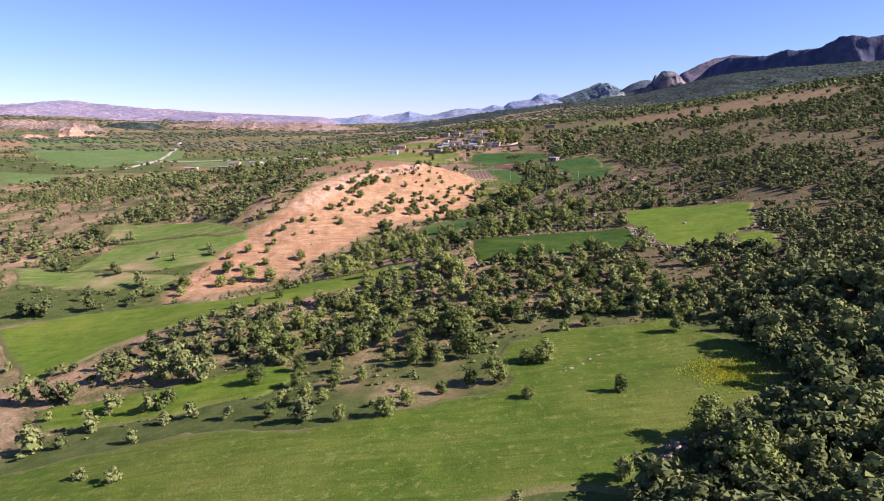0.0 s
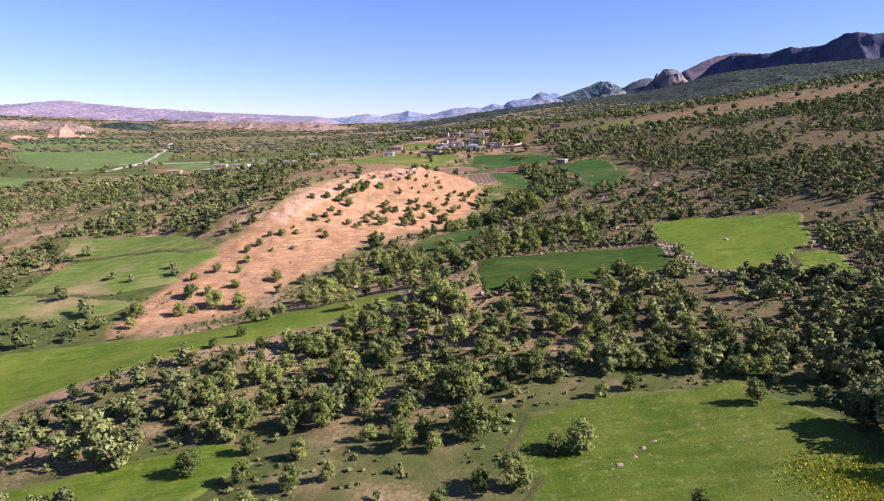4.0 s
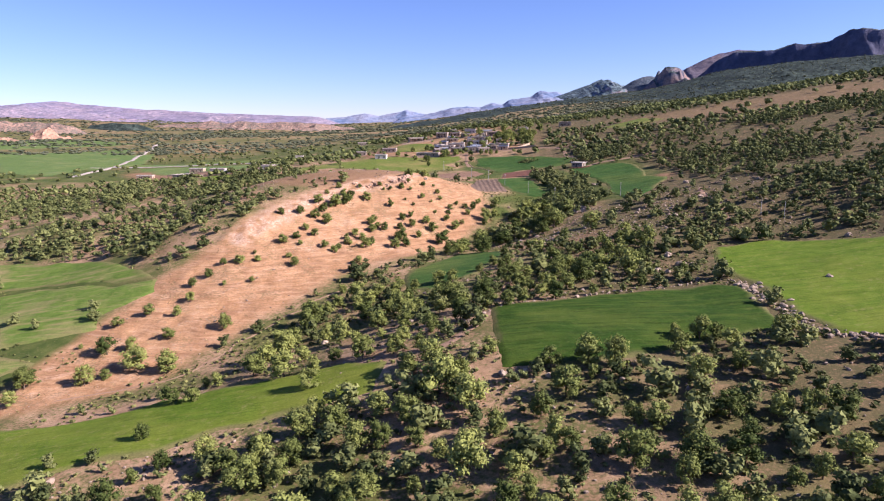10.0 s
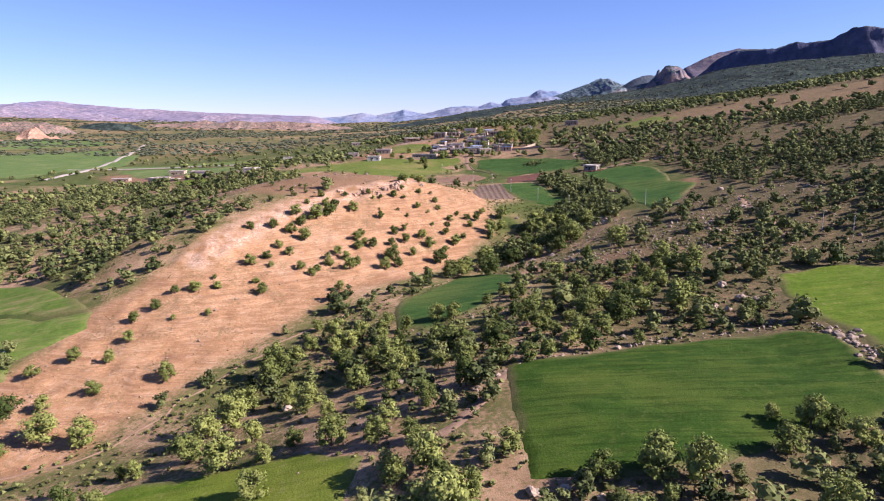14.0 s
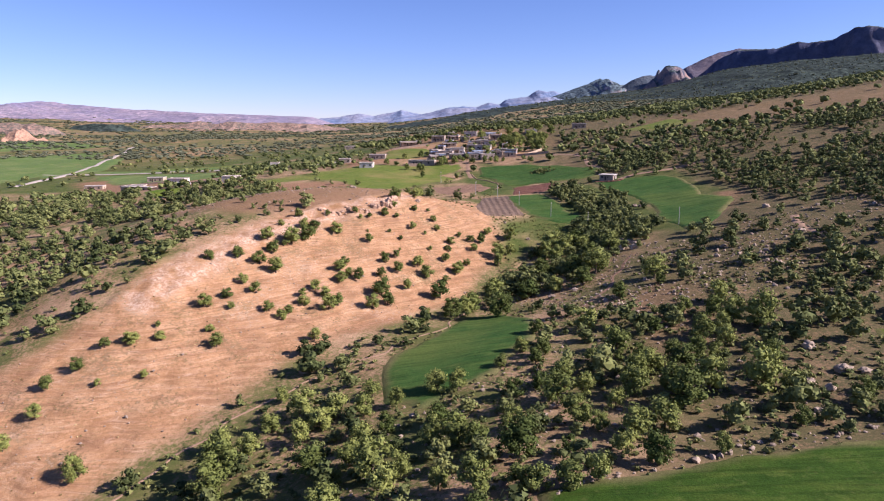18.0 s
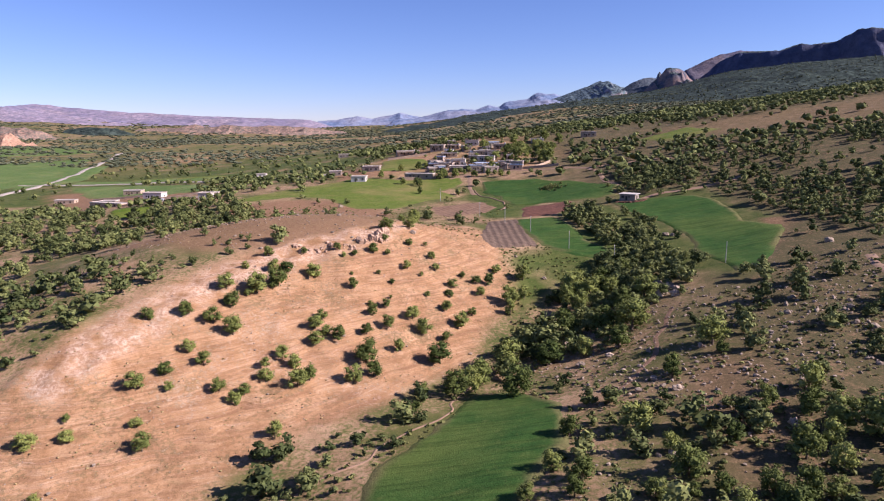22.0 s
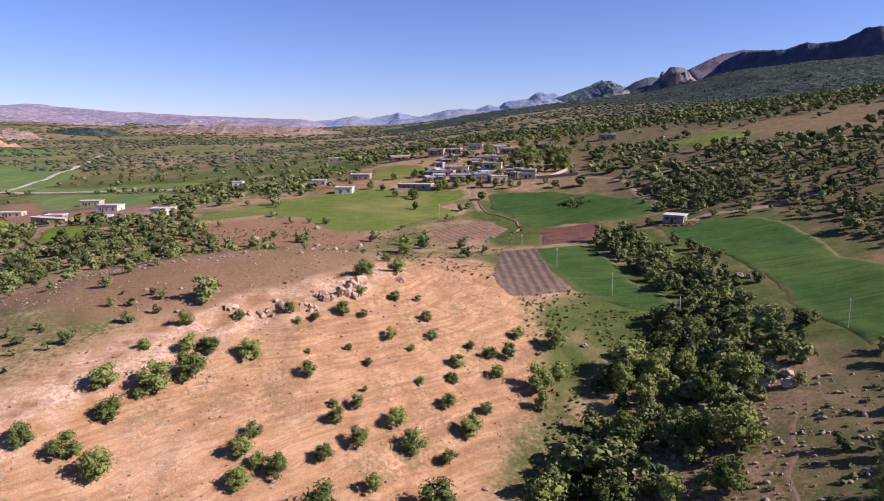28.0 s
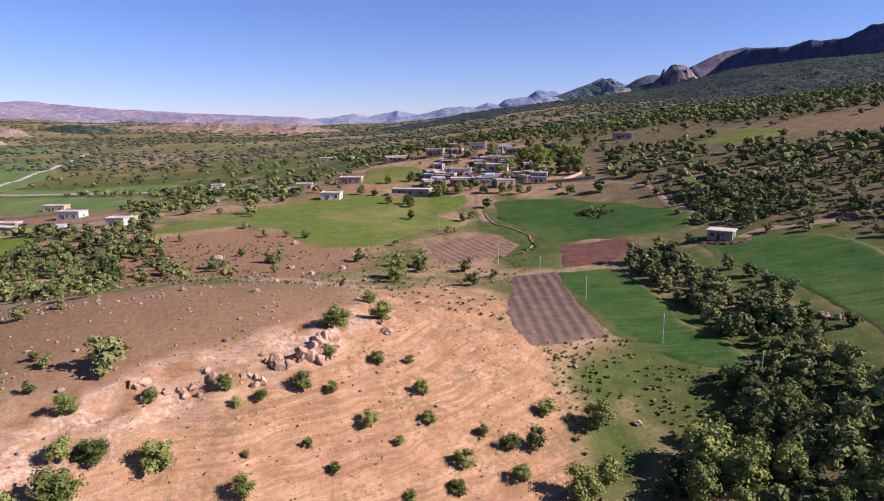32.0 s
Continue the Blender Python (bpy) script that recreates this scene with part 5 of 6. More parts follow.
def crag_rock(x, y, r, seed):
    """A blocky, cracked rock sunk in the hill's edge: cut by random planes, flat-faced."""
    rr = np.random.default_rng(seed)
    bm = bmesh.new()
    bmesh.ops.create_icosphere(bm, subdivisions=3, radius=1)
    cuts = [(Vector(rr.normal(size=3)).normalized(), float(rr.uniform(0.45, 0.8))) for _ in range(11)]
    sh = Vector((rr.uniform(0.7, 1.2), rr.uniform(0.7, 1.1), rr.uniform(0.75, 1.25)))
    for v in bm.verts:
        p = v.co.copy()
        for n, d in cuts:
            over = p.dot(n) - d
            if over > 0:
                p -= n * over
        p *= 1 + 0.10 * noise.noise(p * 4 + Vector((seed, 0, 0)))
        v.co = Vector((p.x * sh.x, p.y * sh.y, p.z * sh.z)) * (r * 1.3)
    me = bpy.data.meshes.new("boulder")
    bm.to_mesh(me)
    bm.free()
    me.materials.append(TAN_ROCK)
    ob = new("boulder", me)
    ob.location = (x, y, float(ground_z(x, y)) + r * 0.12)
    return tagged(ob, "cracked tan rock of the hilltop outcrop", "boulder", "rocks of the hilltop outcrop")


for k, (x, y) in enumerate(along([(-40, 402), (-33, 404), (-29, 405), (-25, 408), (-22, 411), (-19, 412), (-16, 415), (-15, 421)], 56, 0.9, g)):
    crag_rock(x, y, float(g.uniform(0.3, 0.75)), 50 + k)
for k, (x, y) in enumerate(along([(-24, 409), (-20, 412), (-17, 413), (-16, 418)], 22, 0.8, g)):
    crag_rock(x, y, float(g.uniform(0.7, 1.3)), 150 + k)
for k, (x, y, r) in enumerate(((64, 286, 1.2), (72, 289, 1.3), (66, 283, 0.9), (75, 288, 1.0), (64, 401, 1.4), (65, 390, 1.3), (33, 360, 0.9), (43, 366, 0.8), (66, 398, 1.5), (62, 393, 1.4), (67, 394, 1.1), (83, 449, 1.3), (85, 447, 1.0), (16, 216, 0.8), (47, 384, 0.9), (-30, 318, 0.9))):
    boulder(x, y, r, 200 + k, "broken pale limestone slab on the slope")

# ---- low growth ----
TUFTS = [crown_shape(400 + s, 1, 8, 0.34, 0.1) for s in range(5)]


def tuft_zone(poly, n, lo, hi):
    x0, x1, y0, y1 = in_box(poly)
    p = np.stack([g.uniform(x0, x1, n * 2), g.uniform(y0, y1, n * 2)], -1)
    p = p[inside(p[:, 0], p[:, 1], poly) > 0]
    p = p[fbm(p[:, 0], p[:, 1], 9, 3, 121) > 0.45][:n]
    for f in FIELDS:
        p = p[inside(p[:, 0], p[:, 1], f) < 0.5]
    return np.c_[p, g.uniform(lo, hi, len(p)), g.uniform(1.0, 1.7, len(p))]


HERB = leaf_material("low_herbs", (0.075, 0.085, 0.026), (0.20, 0.20, 0.075), True)
DRY = leaf_material("dry_stalks", (0.20, 0.15, 0.06), (0.42, 0.33, 0.17), True)
joined_trees("low_scrub", np.concatenate([
    tuft_zone([(-100, 120), (100, 150), (150, 330), (110, 400), (20, 360), (-40, 300), (-100, 230)], 6000, 0.3, 1.1),
    tuft_zone([(20, 380), (60, 400), (66, 430), (40, 450), (22, 440)], 700, 0.25, 0.85),
    tuft_zone([(-100, 445), (20, 445), (30, 520), (-20, 530), (-100, 550)], 900, 0.3, 0.9),
    tuft_zone([(-200, 230), (-96, 240), (-110, 340), (-200, 350)], 700, 0.3, 1.0)]), TUFTS, HERB, "low green scrub and thistles on stony soil", 21)
joined_trees("dry_grass", np.concatenate([tuft_zone(HILL, 2600, 0.15, 0.4), tuft_zone(PLATEAU, 500, 0.15, 0.35)]), TUFTS, DRY, "tufts of dry straw-coloured grass on the hill", 22)
# flowering mustard in the near wheat
joined_trees("mustard_flowers", np.c_[g.normal(57, 3.4, 1700), g.normal(122, 4.2, 1700), g.uniform(0.76, 0.90, 1700), g.uniform(0.28, 0.42, 1700)], TUFTS,
             leaf_material("mustard_yellow", (0.26, 0.28, 0.02), (0.50, 0.46, 0.03), True), "loose patch of yellow mustard flowers in wheat", 23)


# ---- buildings ----
def part(name, bm, material, parent, label=""):
    me = bpy.data.meshes.new(name)
    bm.to_mesh(me)
    bm.free()
    me.materials.append(material)
    ob = new(name, me)
    ob.parent = parent
    if label:
        ob["label"] = label
    return ob


def box(x0, y0, z0, x1, y1, z1, bevel=0.0):
    bm = bmesh.new()
    bmesh.ops.create_cube(bm, size=1, matrix=Matrix.Translation(((x0 + x1) / 2, (y0 + y1) / 2, (z0 + z1) / 2)) @ Matrix.Diagonal((x1 - x0, y1 - y0, z1 - z0, 1)))
    if bevel:
        bmesh.ops.bevel(bm, geom=bm.edges[:], offset=bevel, segments=1, affect="EDGES")
    return bm


def opening(parent, kind, x, y, z, w, h, frame_mat, side="front"):
    """A window or door: a surround that stands out of the wall round a dark recessed leaf."""
    t, f = 0.10, 0.09
    rot = Matrix.Rotation(radians({"front": 0, "right": 90, "left": -90}[side]), 4, "Z")
    bm = bmesh.new()
    for a, b, c, d in ((-w / 2 - f, 0, -w / 2, h), (w / 2, 0, w / 2 + f, h), (-w / 2 - f, h, w / 2 + f, h + f), (-w / 2 - f, -f, w / 2 + f, 0)):
        bmesh.ops.create_cube(bm, size=1, matrix=Matrix.Translation(((a + c) / 2, 0, (b + d) / 2)) @ Matrix.Diagonal((c - a, t, d - b, 1)))
    bm.transform(Matrix.Translation((x, y, z)) @ rot)
    ob = part(kind, bm, frame_mat, parent)
    leaf = box(-w / 2, -0.02, 0, w / 2, 0.02, h)
    leaf.transform(Matrix.Translation((x, y, z)) @ rot)
    part("pane" if kind == "window" else "leaf", leaf, DARKWOOD, ob)
    return ob


def flat_house(x, y, w, d, h, turn, wall, roof, label, windows=2, porch=False, tank=False, name="house"):
    root = new(name)
    ca, sa = math.cos(radians(turn)), math.sin(radians(turn))
    zs = [float(ground_z(x + a * ca - b * sa, y + a * sa + b * ca)) for a in (-w / 2, w / 2) for b in (0, d)]
    base = sum(zs) / 4
    root.matrix_basis = pose(x, y, base, 0, 0, turn)
    part("wall", box(-w / 2, 0, min(zs) - base - 0.6, w / 2, d, h, 0.04), wall, root)
    over = 0.22
    part("roof", box(-w / 2 - over, -over, h, w / 2 + over, d + over, h + 0.28, 0.05), roof, root)
    bm = bmesh.new()
    for a, b, c, e in ((-w / 2 - over, -over, w / 2 + over, -over + 0.2), (-w / 2 - over, d + over - 0.2, w / 2 + over, d + over), (-w / 2 - over, -over + 0.2, -w / 2 - over + 0.2, d + over - 0.2), (w / 2 + over - 0.2, -over + 0.2, w / 2 + over, d + over - 0.2)):
        bmesh.ops.create_cube(bm, size=1, matrix=Matrix.Translation(((a + c) / 2, (b + e) / 2, h + 0.40)) @ Matrix.Diagonal((c - a, e - b, 0.24, 1)))
    part("parapet", bm, roof, root)
    opening(root, "door", -w * 0.18, -0.04, 0.05, 1.0, 2.05, wall)
    for k in range(windows):
        opening(root, "window", -w / 2 + w * (k + 0.7) / (windows + 0.4) + (0.9 if windows < 3 else 0), -0.04, 1.0, 1.15, 1.15, wall)
    opening(root, "window", w / 2 + 0.04, d * 0.5, 1.0, 1.0, 1.1, wall, "right")
    if h > 4.2:
        for k in range(2):
            opening(root, "window", -w / 4 + k * w / 2, -0.04, h - 1.9, 1.2, 1.2, wall)
    if porch:
        part("porch_roof", box(-w * 0.45, -2.2, h - 0.55, w * 0.2, -0.05, h - 0.38), roof, root)
        for px in (-w * 0.42, w * 0.17):
            part("porch_post", box(px - 0.09, -2.1, -0.4, px + 0.09, -1.92, h - 0.55), wall, root)
    if tank:
        bm = bmesh.new()
        bmesh.ops.create_cone(bm, segments=14, radius1=0.55, radius2=0.55, depth=1.1, cap_ends=True, matrix=Matrix.Translation((w * 0.3, d * 0.6, h + 0.28 + 0.62)))
        part("water_tank", bm, POLE, root)
    return tagged(root, label, "house", "village houses" if name == "house" else "")


def yard_wall(x, y, length, turn, h, material, label):
    root_z = float(ground_z(x, y))
    bm = bmesh.new()
    n = max(2, int(length / 1.5))
    for k in range(n):
        a = k * length / n
        ca, sa = math.cos(radians(turn)), math.sin(radians(turn))
        z = float(ground_z(x + a * ca, y + a * sa)) - root_z
        bmesh.ops.create_cube(bm, size=1, matrix=Matrix.Translation((a + length / n / 2, 0, z + h / 2 - 0.3)) @ Matrix.Diagonal((length / n - 0.004, 0.35, h + 0.6, 1)))
    me = bpy.data.meshes.new("yard_wall")
    bm.to_mesh(me)
    bm.free()
    me.materials.append(material)
    ob = new("yard_wall", me)
    ob.matrix_basis = pose(x, y, root_z, 0, 0, turn)
    return tagged(ob, label, "wall", "village yard walls")


flat_house(-10, 624, 18.0, 6.6, 2.9, -14, BLOCK, SLAB, "long low grey block house with a flat roof", 3, False, False)
flat_house(-1, 663, 6.5, 6.2, 2.9, -14, BLOCK, TIN, "block shed under blue-grey sheet metal", 2, False, False)
flat_house(6, 662, 8.5, 8.0, 3.0, -14, BLOCK, SLAB, "grey cement block house with a flat roof", 2, True, False)
flat_house(16, 664, 10.1, 6.7, 4.0, -6, PLASTER, SLAB, "white plastered flat-roofed village house", 3, False, True)
flat_house(35, 666, 11.6, 8.4, 3.1, -14, PLASTER, SLAB, "white plastered flat-roofed village house", 3, False, False)
flat_house(11, 703, 11.8, 8.0, 2.9, -6, MUD, SLAB, "old mud-walled house with a flat earth roof", 3, True, True)
flat_house(2, 738, 11.0, 8.2, 4.4, -10, BLOCK, SLAB, "grey cement block house with a flat roof", 3, True, False)
flat_house(-21, 745, 18.0, 7.7, 2.9, 10, MUD, SLAB, "old mud-walled house with a flat earth roof", 3, True, True)
flat_house(15, 766, 5.2, 6.7, 2.9, 10, BLOCK, SLAB, "grey cement block house with a flat roof", 2, False, True)
flat_house(30, 743, 10.5, 6.7, 4.0, -10, PLASTER, SLAB, "white plastered flat-roofed village house", 3, False, False)
flat_house(46, 724, 8.3, 7.0, 3.6, 10, BLOCK, TIN, "block shed under blue-grey sheet metal", 2, True, False)
flat_house(50, 713, 10.3, 6.6, 2.9, -10, BLOCK, SLAB, "grey cement block house with a flat roof", 3, False, True)
flat_house(42, 685, 8.5, 6.1, 3.2, -10, PLASTER, SLAB, "white plastered flat-roofed village house", 2, False, False)
flat_house(32, 695, 7.1, 7.8, 2.9, -6, BLOCK, SLAB, "grey cement block house with a flat roof", 2, False, True)
flat_house(28, 677, 7.8, 7.0, 2.9, -6, MUD, SLAB, "old mud-walled house with a flat earth roof", 2, False, False)
flat_house(28, 636, 10.2, 6.5, 3.3, 4, BLOCK, TIN, "block shed under blue-grey sheet metal", 3, False, True)
flat_house(16, 641, 13.1, 7.4, 2.9, -10, BLOCK, SLAB, "grey cement block house with a flat roof", 3, True, True)
flat_house(36, 628, 9.0, 6.6, 2.9, 10, BLOCK, SLAB, "long low grey block house with a flat roof", 2, False, True)
flat_house(51, 660, 4.5, 6.8, 2.9, -6, MUD, SLAB, "old mud-walled house with a flat earth roof", 2, True, True)
flat_house(52, 630, 7.3, 6.9, 3.3, -14, BLOCK, SLAB, "grey cement block house with a flat roof", 2, False, False)
flat_house(79, 722, 9.4, 7.8, 2.9, -10, PLASTER, SLAB, "white plastered flat-roofed village house", 2, True, True)
flat_house(25, 722, 7.0, 8.4, 2.9, 4, BLOCK, SLAB, "grey cement block house with a flat roof", 2, False, False)
flat_house(16, 739, 7.4, 7.7, 2.9, -14, MUD, SLAB, "old mud-walled house with a flat earth roof", 2, True, True)
flat_house(39, 712, 5.7, 7.1, 2.9, -6, PLASTER, SLAB, "white plastered flat-roofed village house", 2, True, False)
flat_house(-1, 646, 5.7, 6.4, 2.9, 10, BLOCK, SLAB, "grey cement block house with a flat roof", 2, True, True)
flat_house(44, 639, 5.6, 6.4, 2.9, -10, MUD, SLAB, "old mud-walled house with a flat earth roof", 2, False, False)
flat_house(28, 689, 5.2, 5.4, 2.7, 4, BLOCK, SLAB, "small grey block outbuilding", 1, False, False)
flat_house(51, 633, 7.0, 4.9, 3.0, -15, BLOCK, MUD, "small grey block outbuilding", 1, True, False)
flat_house(4, 691, 4.7, 5.4, 3.0, -19, BLOCK, TIN, "small block shed under sheet metal", 1, False, False)
flat_house(11, 718, 6.0, 4.2, 2.6, -12, PLASTER, TIN, "small whitewashed village house", 1, True, False)
flat_house(44, 631, 4.7, 4.8, 2.8, -24, MUD, MUD, "small mud-walled house with earth roof", 1, False, False)
flat_house(50, 638, 7.2, 4.4, 3.1, -4, BLOCK, SLAB, "small grey block outbuilding", 1, False, False)
flat_house(5, 647, 4.8, 5.0, 3.1, 1, BLOCK, TIN, "small block shed under sheet metal", 1, True, False)
flat_house(9, 660, 6.5, 4.3, 2.9, -23, BLOCK, SLAB, "small grey block house with a flat roof", 1, True, False)
flat_house(37, 638, 5.4, 6.0, 3.2, -18, BLOCK, TIN, "small grey block house with a flat roof", 1, False, False)
flat_house(12, 674, 7.1, 5.7, 2.8, 11, BLOCK, SLAB, "small grey block outbuilding", 1, False, False)
flat_house(4, 651, 6.1, 4.8, 3.2, 11, MUD, SLAB, "small mud-walled house with earth roof", 1, False, False)
flat_house(41, 723, 5.2, 4.9, 2.7, -20, BLOCK, SLAB, "small grey block outbuilding", 1, False, False)
flat_house(3, 661, 5.8, 5.1, 2.7, -3, BLOCK, MUD, "small grey block outbuilding", 1, False, False)
flat_house(1, 677, 7.9, 4.8, 2.7, 10, BLOCK, SLAB, "small grey block outbuilding", 1, True, False)
flat_house(15, 664, 4.6, 5.9, 3.0, -9, MUD, MUD, "small mud-walled house with earth roof", 1, False, False)
flat_house(41, 722, 6.1, 5.6, 2.6, -25, BLOCK, SLAB, "small grey block outbuilding", 1, True, False)
flat_house(30, 699, 7.1, 4.6, 2.5, 1, BLOCK, TIN, "small grey block outbuilding", 1, True, False)
flat_house(31, 646, 7.6, 4.3, 3.0, 24, BLOCK, TIN, "small block shed under sheet metal", 1, False, False)
flat_house(38, 686, 5.5, 4.3, 3.0, -20, BLOCK, MUD, "small grey block outbuilding", 1, False, False)
flat_house(13, 743, 6.2, 5.2, 2.8, -20, BLOCK, MUD, "small grey block outbuilding", 1, False, False)
flat_house(37, 695, 7.8, 4.1, 3.2, 2, BLOCK, SLAB, "small grey block outbuilding", 1, False, False)
flat_house(29, 638, 7.6, 5.1, 3.2, -21, BLOCK, MUD, "small grey block outbuilding", 1, False, False)
flat_house(4, 670, 4.7, 5.8, 3.0, 18, MUD, SLAB, "small mud-walled house with earth roof", 1, False, False)
flat_house(48, 631, 6.5, 5.0, 2.6, 14, BLOCK, SLAB, "small grey block house with a flat roof", 1, False, False)
flat_house(41, 678, 4.8, 4.1, 3.0, -20, BLOCK, SLAB, "small grey block outbuilding", 1, True, False)
flat_house(37, 666, 4.6, 5.6, 2.7, 25, MUD, SLAB, "small mud-walled house with earth roof", 1, True, False)
flat_house(51, 624, 7.4, 4.2, 2.7, -11, MUD, TIN, "small mud-walled house with earth roof", 1, False, False)
flat_house(10, 719, 4.7, 4.1, 2.9, -20, BLOCK, SLAB, "small grey block outbuilding", 1, True, False)
flat_house(-2, 681, 5.8, 5.3, 2.6, -9, BLOCK, MUD, "small grey block outbuilding", 1, True, False)
flat_house(13, 673, 6.3, 4.8, 3.1, 5, BLOCK, SLAB, "small grey block outbuilding", 1, False, False)
flat_house(-127, 577, 7.5, 7.0, 3.2, -4, PLASTER, SLAB, "small white plastered farm house", 2)
flat_house(-124, 581, 6.0, 5.0, 2.8, 8, MUD, SLAB, "low mud outbuilding beside the farm house", 1)
flat_house(-228, 708, 13.0, 7.0, 3.2, 0, MUD, SLAB, "long tan farm building with a flat roof", 3)
flat_house(-212, 639, 10.0, 6.0, 2.8, 0, BLOCK, SLAB, "low grey farm shed", 2)
flat_house(-268, 688, 14.0, 6.0, 2.8, 3, MUD, SLAB, "long low farm shed with a pale roof", 3)


def tunnel_shed(x, y, turn, length, radius):
    root = new("tunnel_shed")
    root.matrix_basis = pose(x, y, float(ground_z(x, y)) - 0.2, 0, 0, turn)
    bm = bmesh.new()
    bmesh.ops.create_cone(bm, segments=24, radius1=radius, radius2=radius, depth=length, cap_ends=True, matrix=Matrix.Rotation(radians(90), 4, "Y"))
    bmesh.ops.bisect_plane(bm, geom=bm.verts[:] + bm.edges[:] + bm.faces[:], plane_co=(0, 0, 0), plane_no=(0, 0, 1), clear_inner=True)
    part("cover", bm, TUNNEL, root)
    for k in range(5):
        bm = bmesh.new()
        bmesh.ops.create_cone(bm, segments=24, radius1=radius + 0.06, radius2=radius + 0.06, depth=0.12, cap_ends=False, matrix=Matrix.Translation(((k / 4 - 0.5) * (length - 0.3), 0, 0)) @ Matrix.Rotation(radians(90), 4, "Y"))
        bmesh.ops.bisect_plane(bm, geom=bm.verts[:] + bm.edges[:] + bm.faces[:], plane_co=(0, 0, 0), plane_no=(0, 0, 1), clear_inner=True)
        part("hoop", bm, POLE, root)
    return tagged(root, "grey plastic-covered tunnel shed in the farmyard", "shed")


TUNNEL = plain("weathered_plastic_sheet", (0.46, 0.46, 0.47), 0.5, 0.8, 0.15, spec=0.4)
tunnel_shed(-162, 596, 8, 9.0, 2.3)
flat_house(-205, 622, 26.0, 6.0, 2.6, -22, MUD, SLAB, "long low mud barn with a pale flat roof", 3)
flat_house(-190, 655, 13.0, 8.0, 3.6, -6, PLASTER, SLAB, "tan plastered farm building with a flat roof", 3)
yard_wall(-150, 585, 18, 15, 1.3, BLOCK, "low pale farmyard wall")
yard_wall(-186, 604, 22, -8, 1.3, MUD, "tan farmyard wall")
yard_wall(-246, 685, 40, -6, 1.6, MUD, "tan farmyard wall")
yard_wall(-173, 620, 26, 4, 1.4, MUD, "low pale farmyard wall")
flat_house(119, 723, 11.0, 7.0, 3.6, -8, BLOCK, SLAB, "lone grey house on the upper terrace", 3)
flat_house(-94, 896, 11.0, 7.0, 3.2, 5, BLOCK, SLAB, "grey block house beside a walled plot", 3)
flat_house(-44, 670, 12.0, 7.0, 3.2, -4, BLOCK, SLAB, "wide grey house with a flat roof", 3)
flat_house(-67, 659, 8.0, 6.0, 3.0, 4, BLOCK, SLAB, "small grey house above the meadow", 2)
flat_house(-135, 726, 7.0, 6.0, 3.0, 4, PLASTER, SLAB, "small pale house among trees", 2)
flat_house(-47, 619, 9.0, 7.0, 3.0, -4, PLASTER, SLAB, "pale low house beside fruit trees", 2)
yard_wall(53, 625, 24, -12, 1.7, BLOCK, "rough yard wall of stone and mud")
yard_wall(63, 625, 14, 40, 1.7, MUD, "rough yard wall of stone and mud")
yard_wall(-36, 726, 30, 5, 1.7, MUD, "rough yard wall of stone and mud")
yard_wall(-20, 624, 22, 2, 1.7, MUD, "rough yard wall of stone and mud")
yard_wall(32, 632, 20, -5, 1.7, BLOCK, "rough yard wall of stone and mud")
yard_wall(-6, 647, 16, 20, 1.7, BLOCK, "rough yard wall of stone and mud")
one_tree(64, 712, 5.2, 1.0, 3.5, 951, "full green shade tree between village houses", "tree", "garden_tree")
one_tree(60, 668, 6.9, 1.0, 1.0, 961, "full green shade tree between village houses", "tree", "garden_tree")
one_tree(74, 652, 6.8, 1.0, 5.4, 1019, "full green shade tree between village houses", "tree", "garden_tree")
one_tree(76, 649, 6.9, 1.0, 4.2, 1030, "full green shade tree between village houses", "tree", "garden_tree")
one_tree(57, 700, 5.1, 1.0, 0.3, 936, "full green shade tree between village houses", "tree", "garden_tree")
one_tree(73, 678, 5.4, 1.0, 1.5, 997, "full green shade tree between village houses", "tree", "garden_tree")
one_tree(81, 677, 5.0, 1.0, 5.5, 1025, "full green shade tree between village houses", "tree", "garden_tree")
one_tree(62, 687, 6.0, 1.0, 4.2, 958, "full green shade tree between village houses", "tree", "garden_tree")
one_tree(72, 681, 5.0, 1.0, 3.2, 993, "full green shade tree between village houses", "tree", "garden_tree")
one_tree(67, 692, 4.9, 1.0, 1.3, 973, "full green shade tree between village houses", "tree", "garden_tree")
one_tree(74, 696, 6.3, 1.0, 0.3, 990, "full green shade tree between village houses", "tree", "garden_tree")
one_tree(78, 697, 6.1, 1.0, 2.1, 1004, "full green shade tree between village houses", "tree", "garden_tree")
one_tree(64, 686, 6.0, 1.0, 5.5, 965, "full green shade tree between village houses", "tree", "garden_tree")
one_tree(73, 653, 6.3, 1.0, 2.4, 1016, "full green shade tree between village houses", "tree", "garden_tree")
one_tree(59, 684, 5.3, 1.0, 2.3, 950, "full green shade tree between village houses", "tree", "garden_tree")
one_tree(52, 688, 5.7, 1.0, 3.3, 927, "full green shade tree between village houses", "tree", "garden_tree")
one_tree(83, 680, 6.6, 1.0, 3.0, 1029, "full green shade tree between village houses", "tree", "garden_tree")
one_tree(74, 703, 6.3, 1.0, 2.7, 986, "full green shade tree between village houses", "tree", "garden_tree")
one_tree(61, 683, 4.7, 1.0, 5.2, 959, "full green shade tree between village houses", "tree", "garden_tree")
one_tree(49, 668, 4.6, 1.0, 2.3, 926, "full green shade tree between village houses", "tree", "garden_tree")
one_tree(60, 707, 4.7, 1.0, 0.9, 942, "full green shade tree between village houses", "tree", "garden_tree")
one_tree(74, 646, 6.1, 1.0, 3.9, 1023, "full green shade tree between village houses", "tree", "garden_tree")
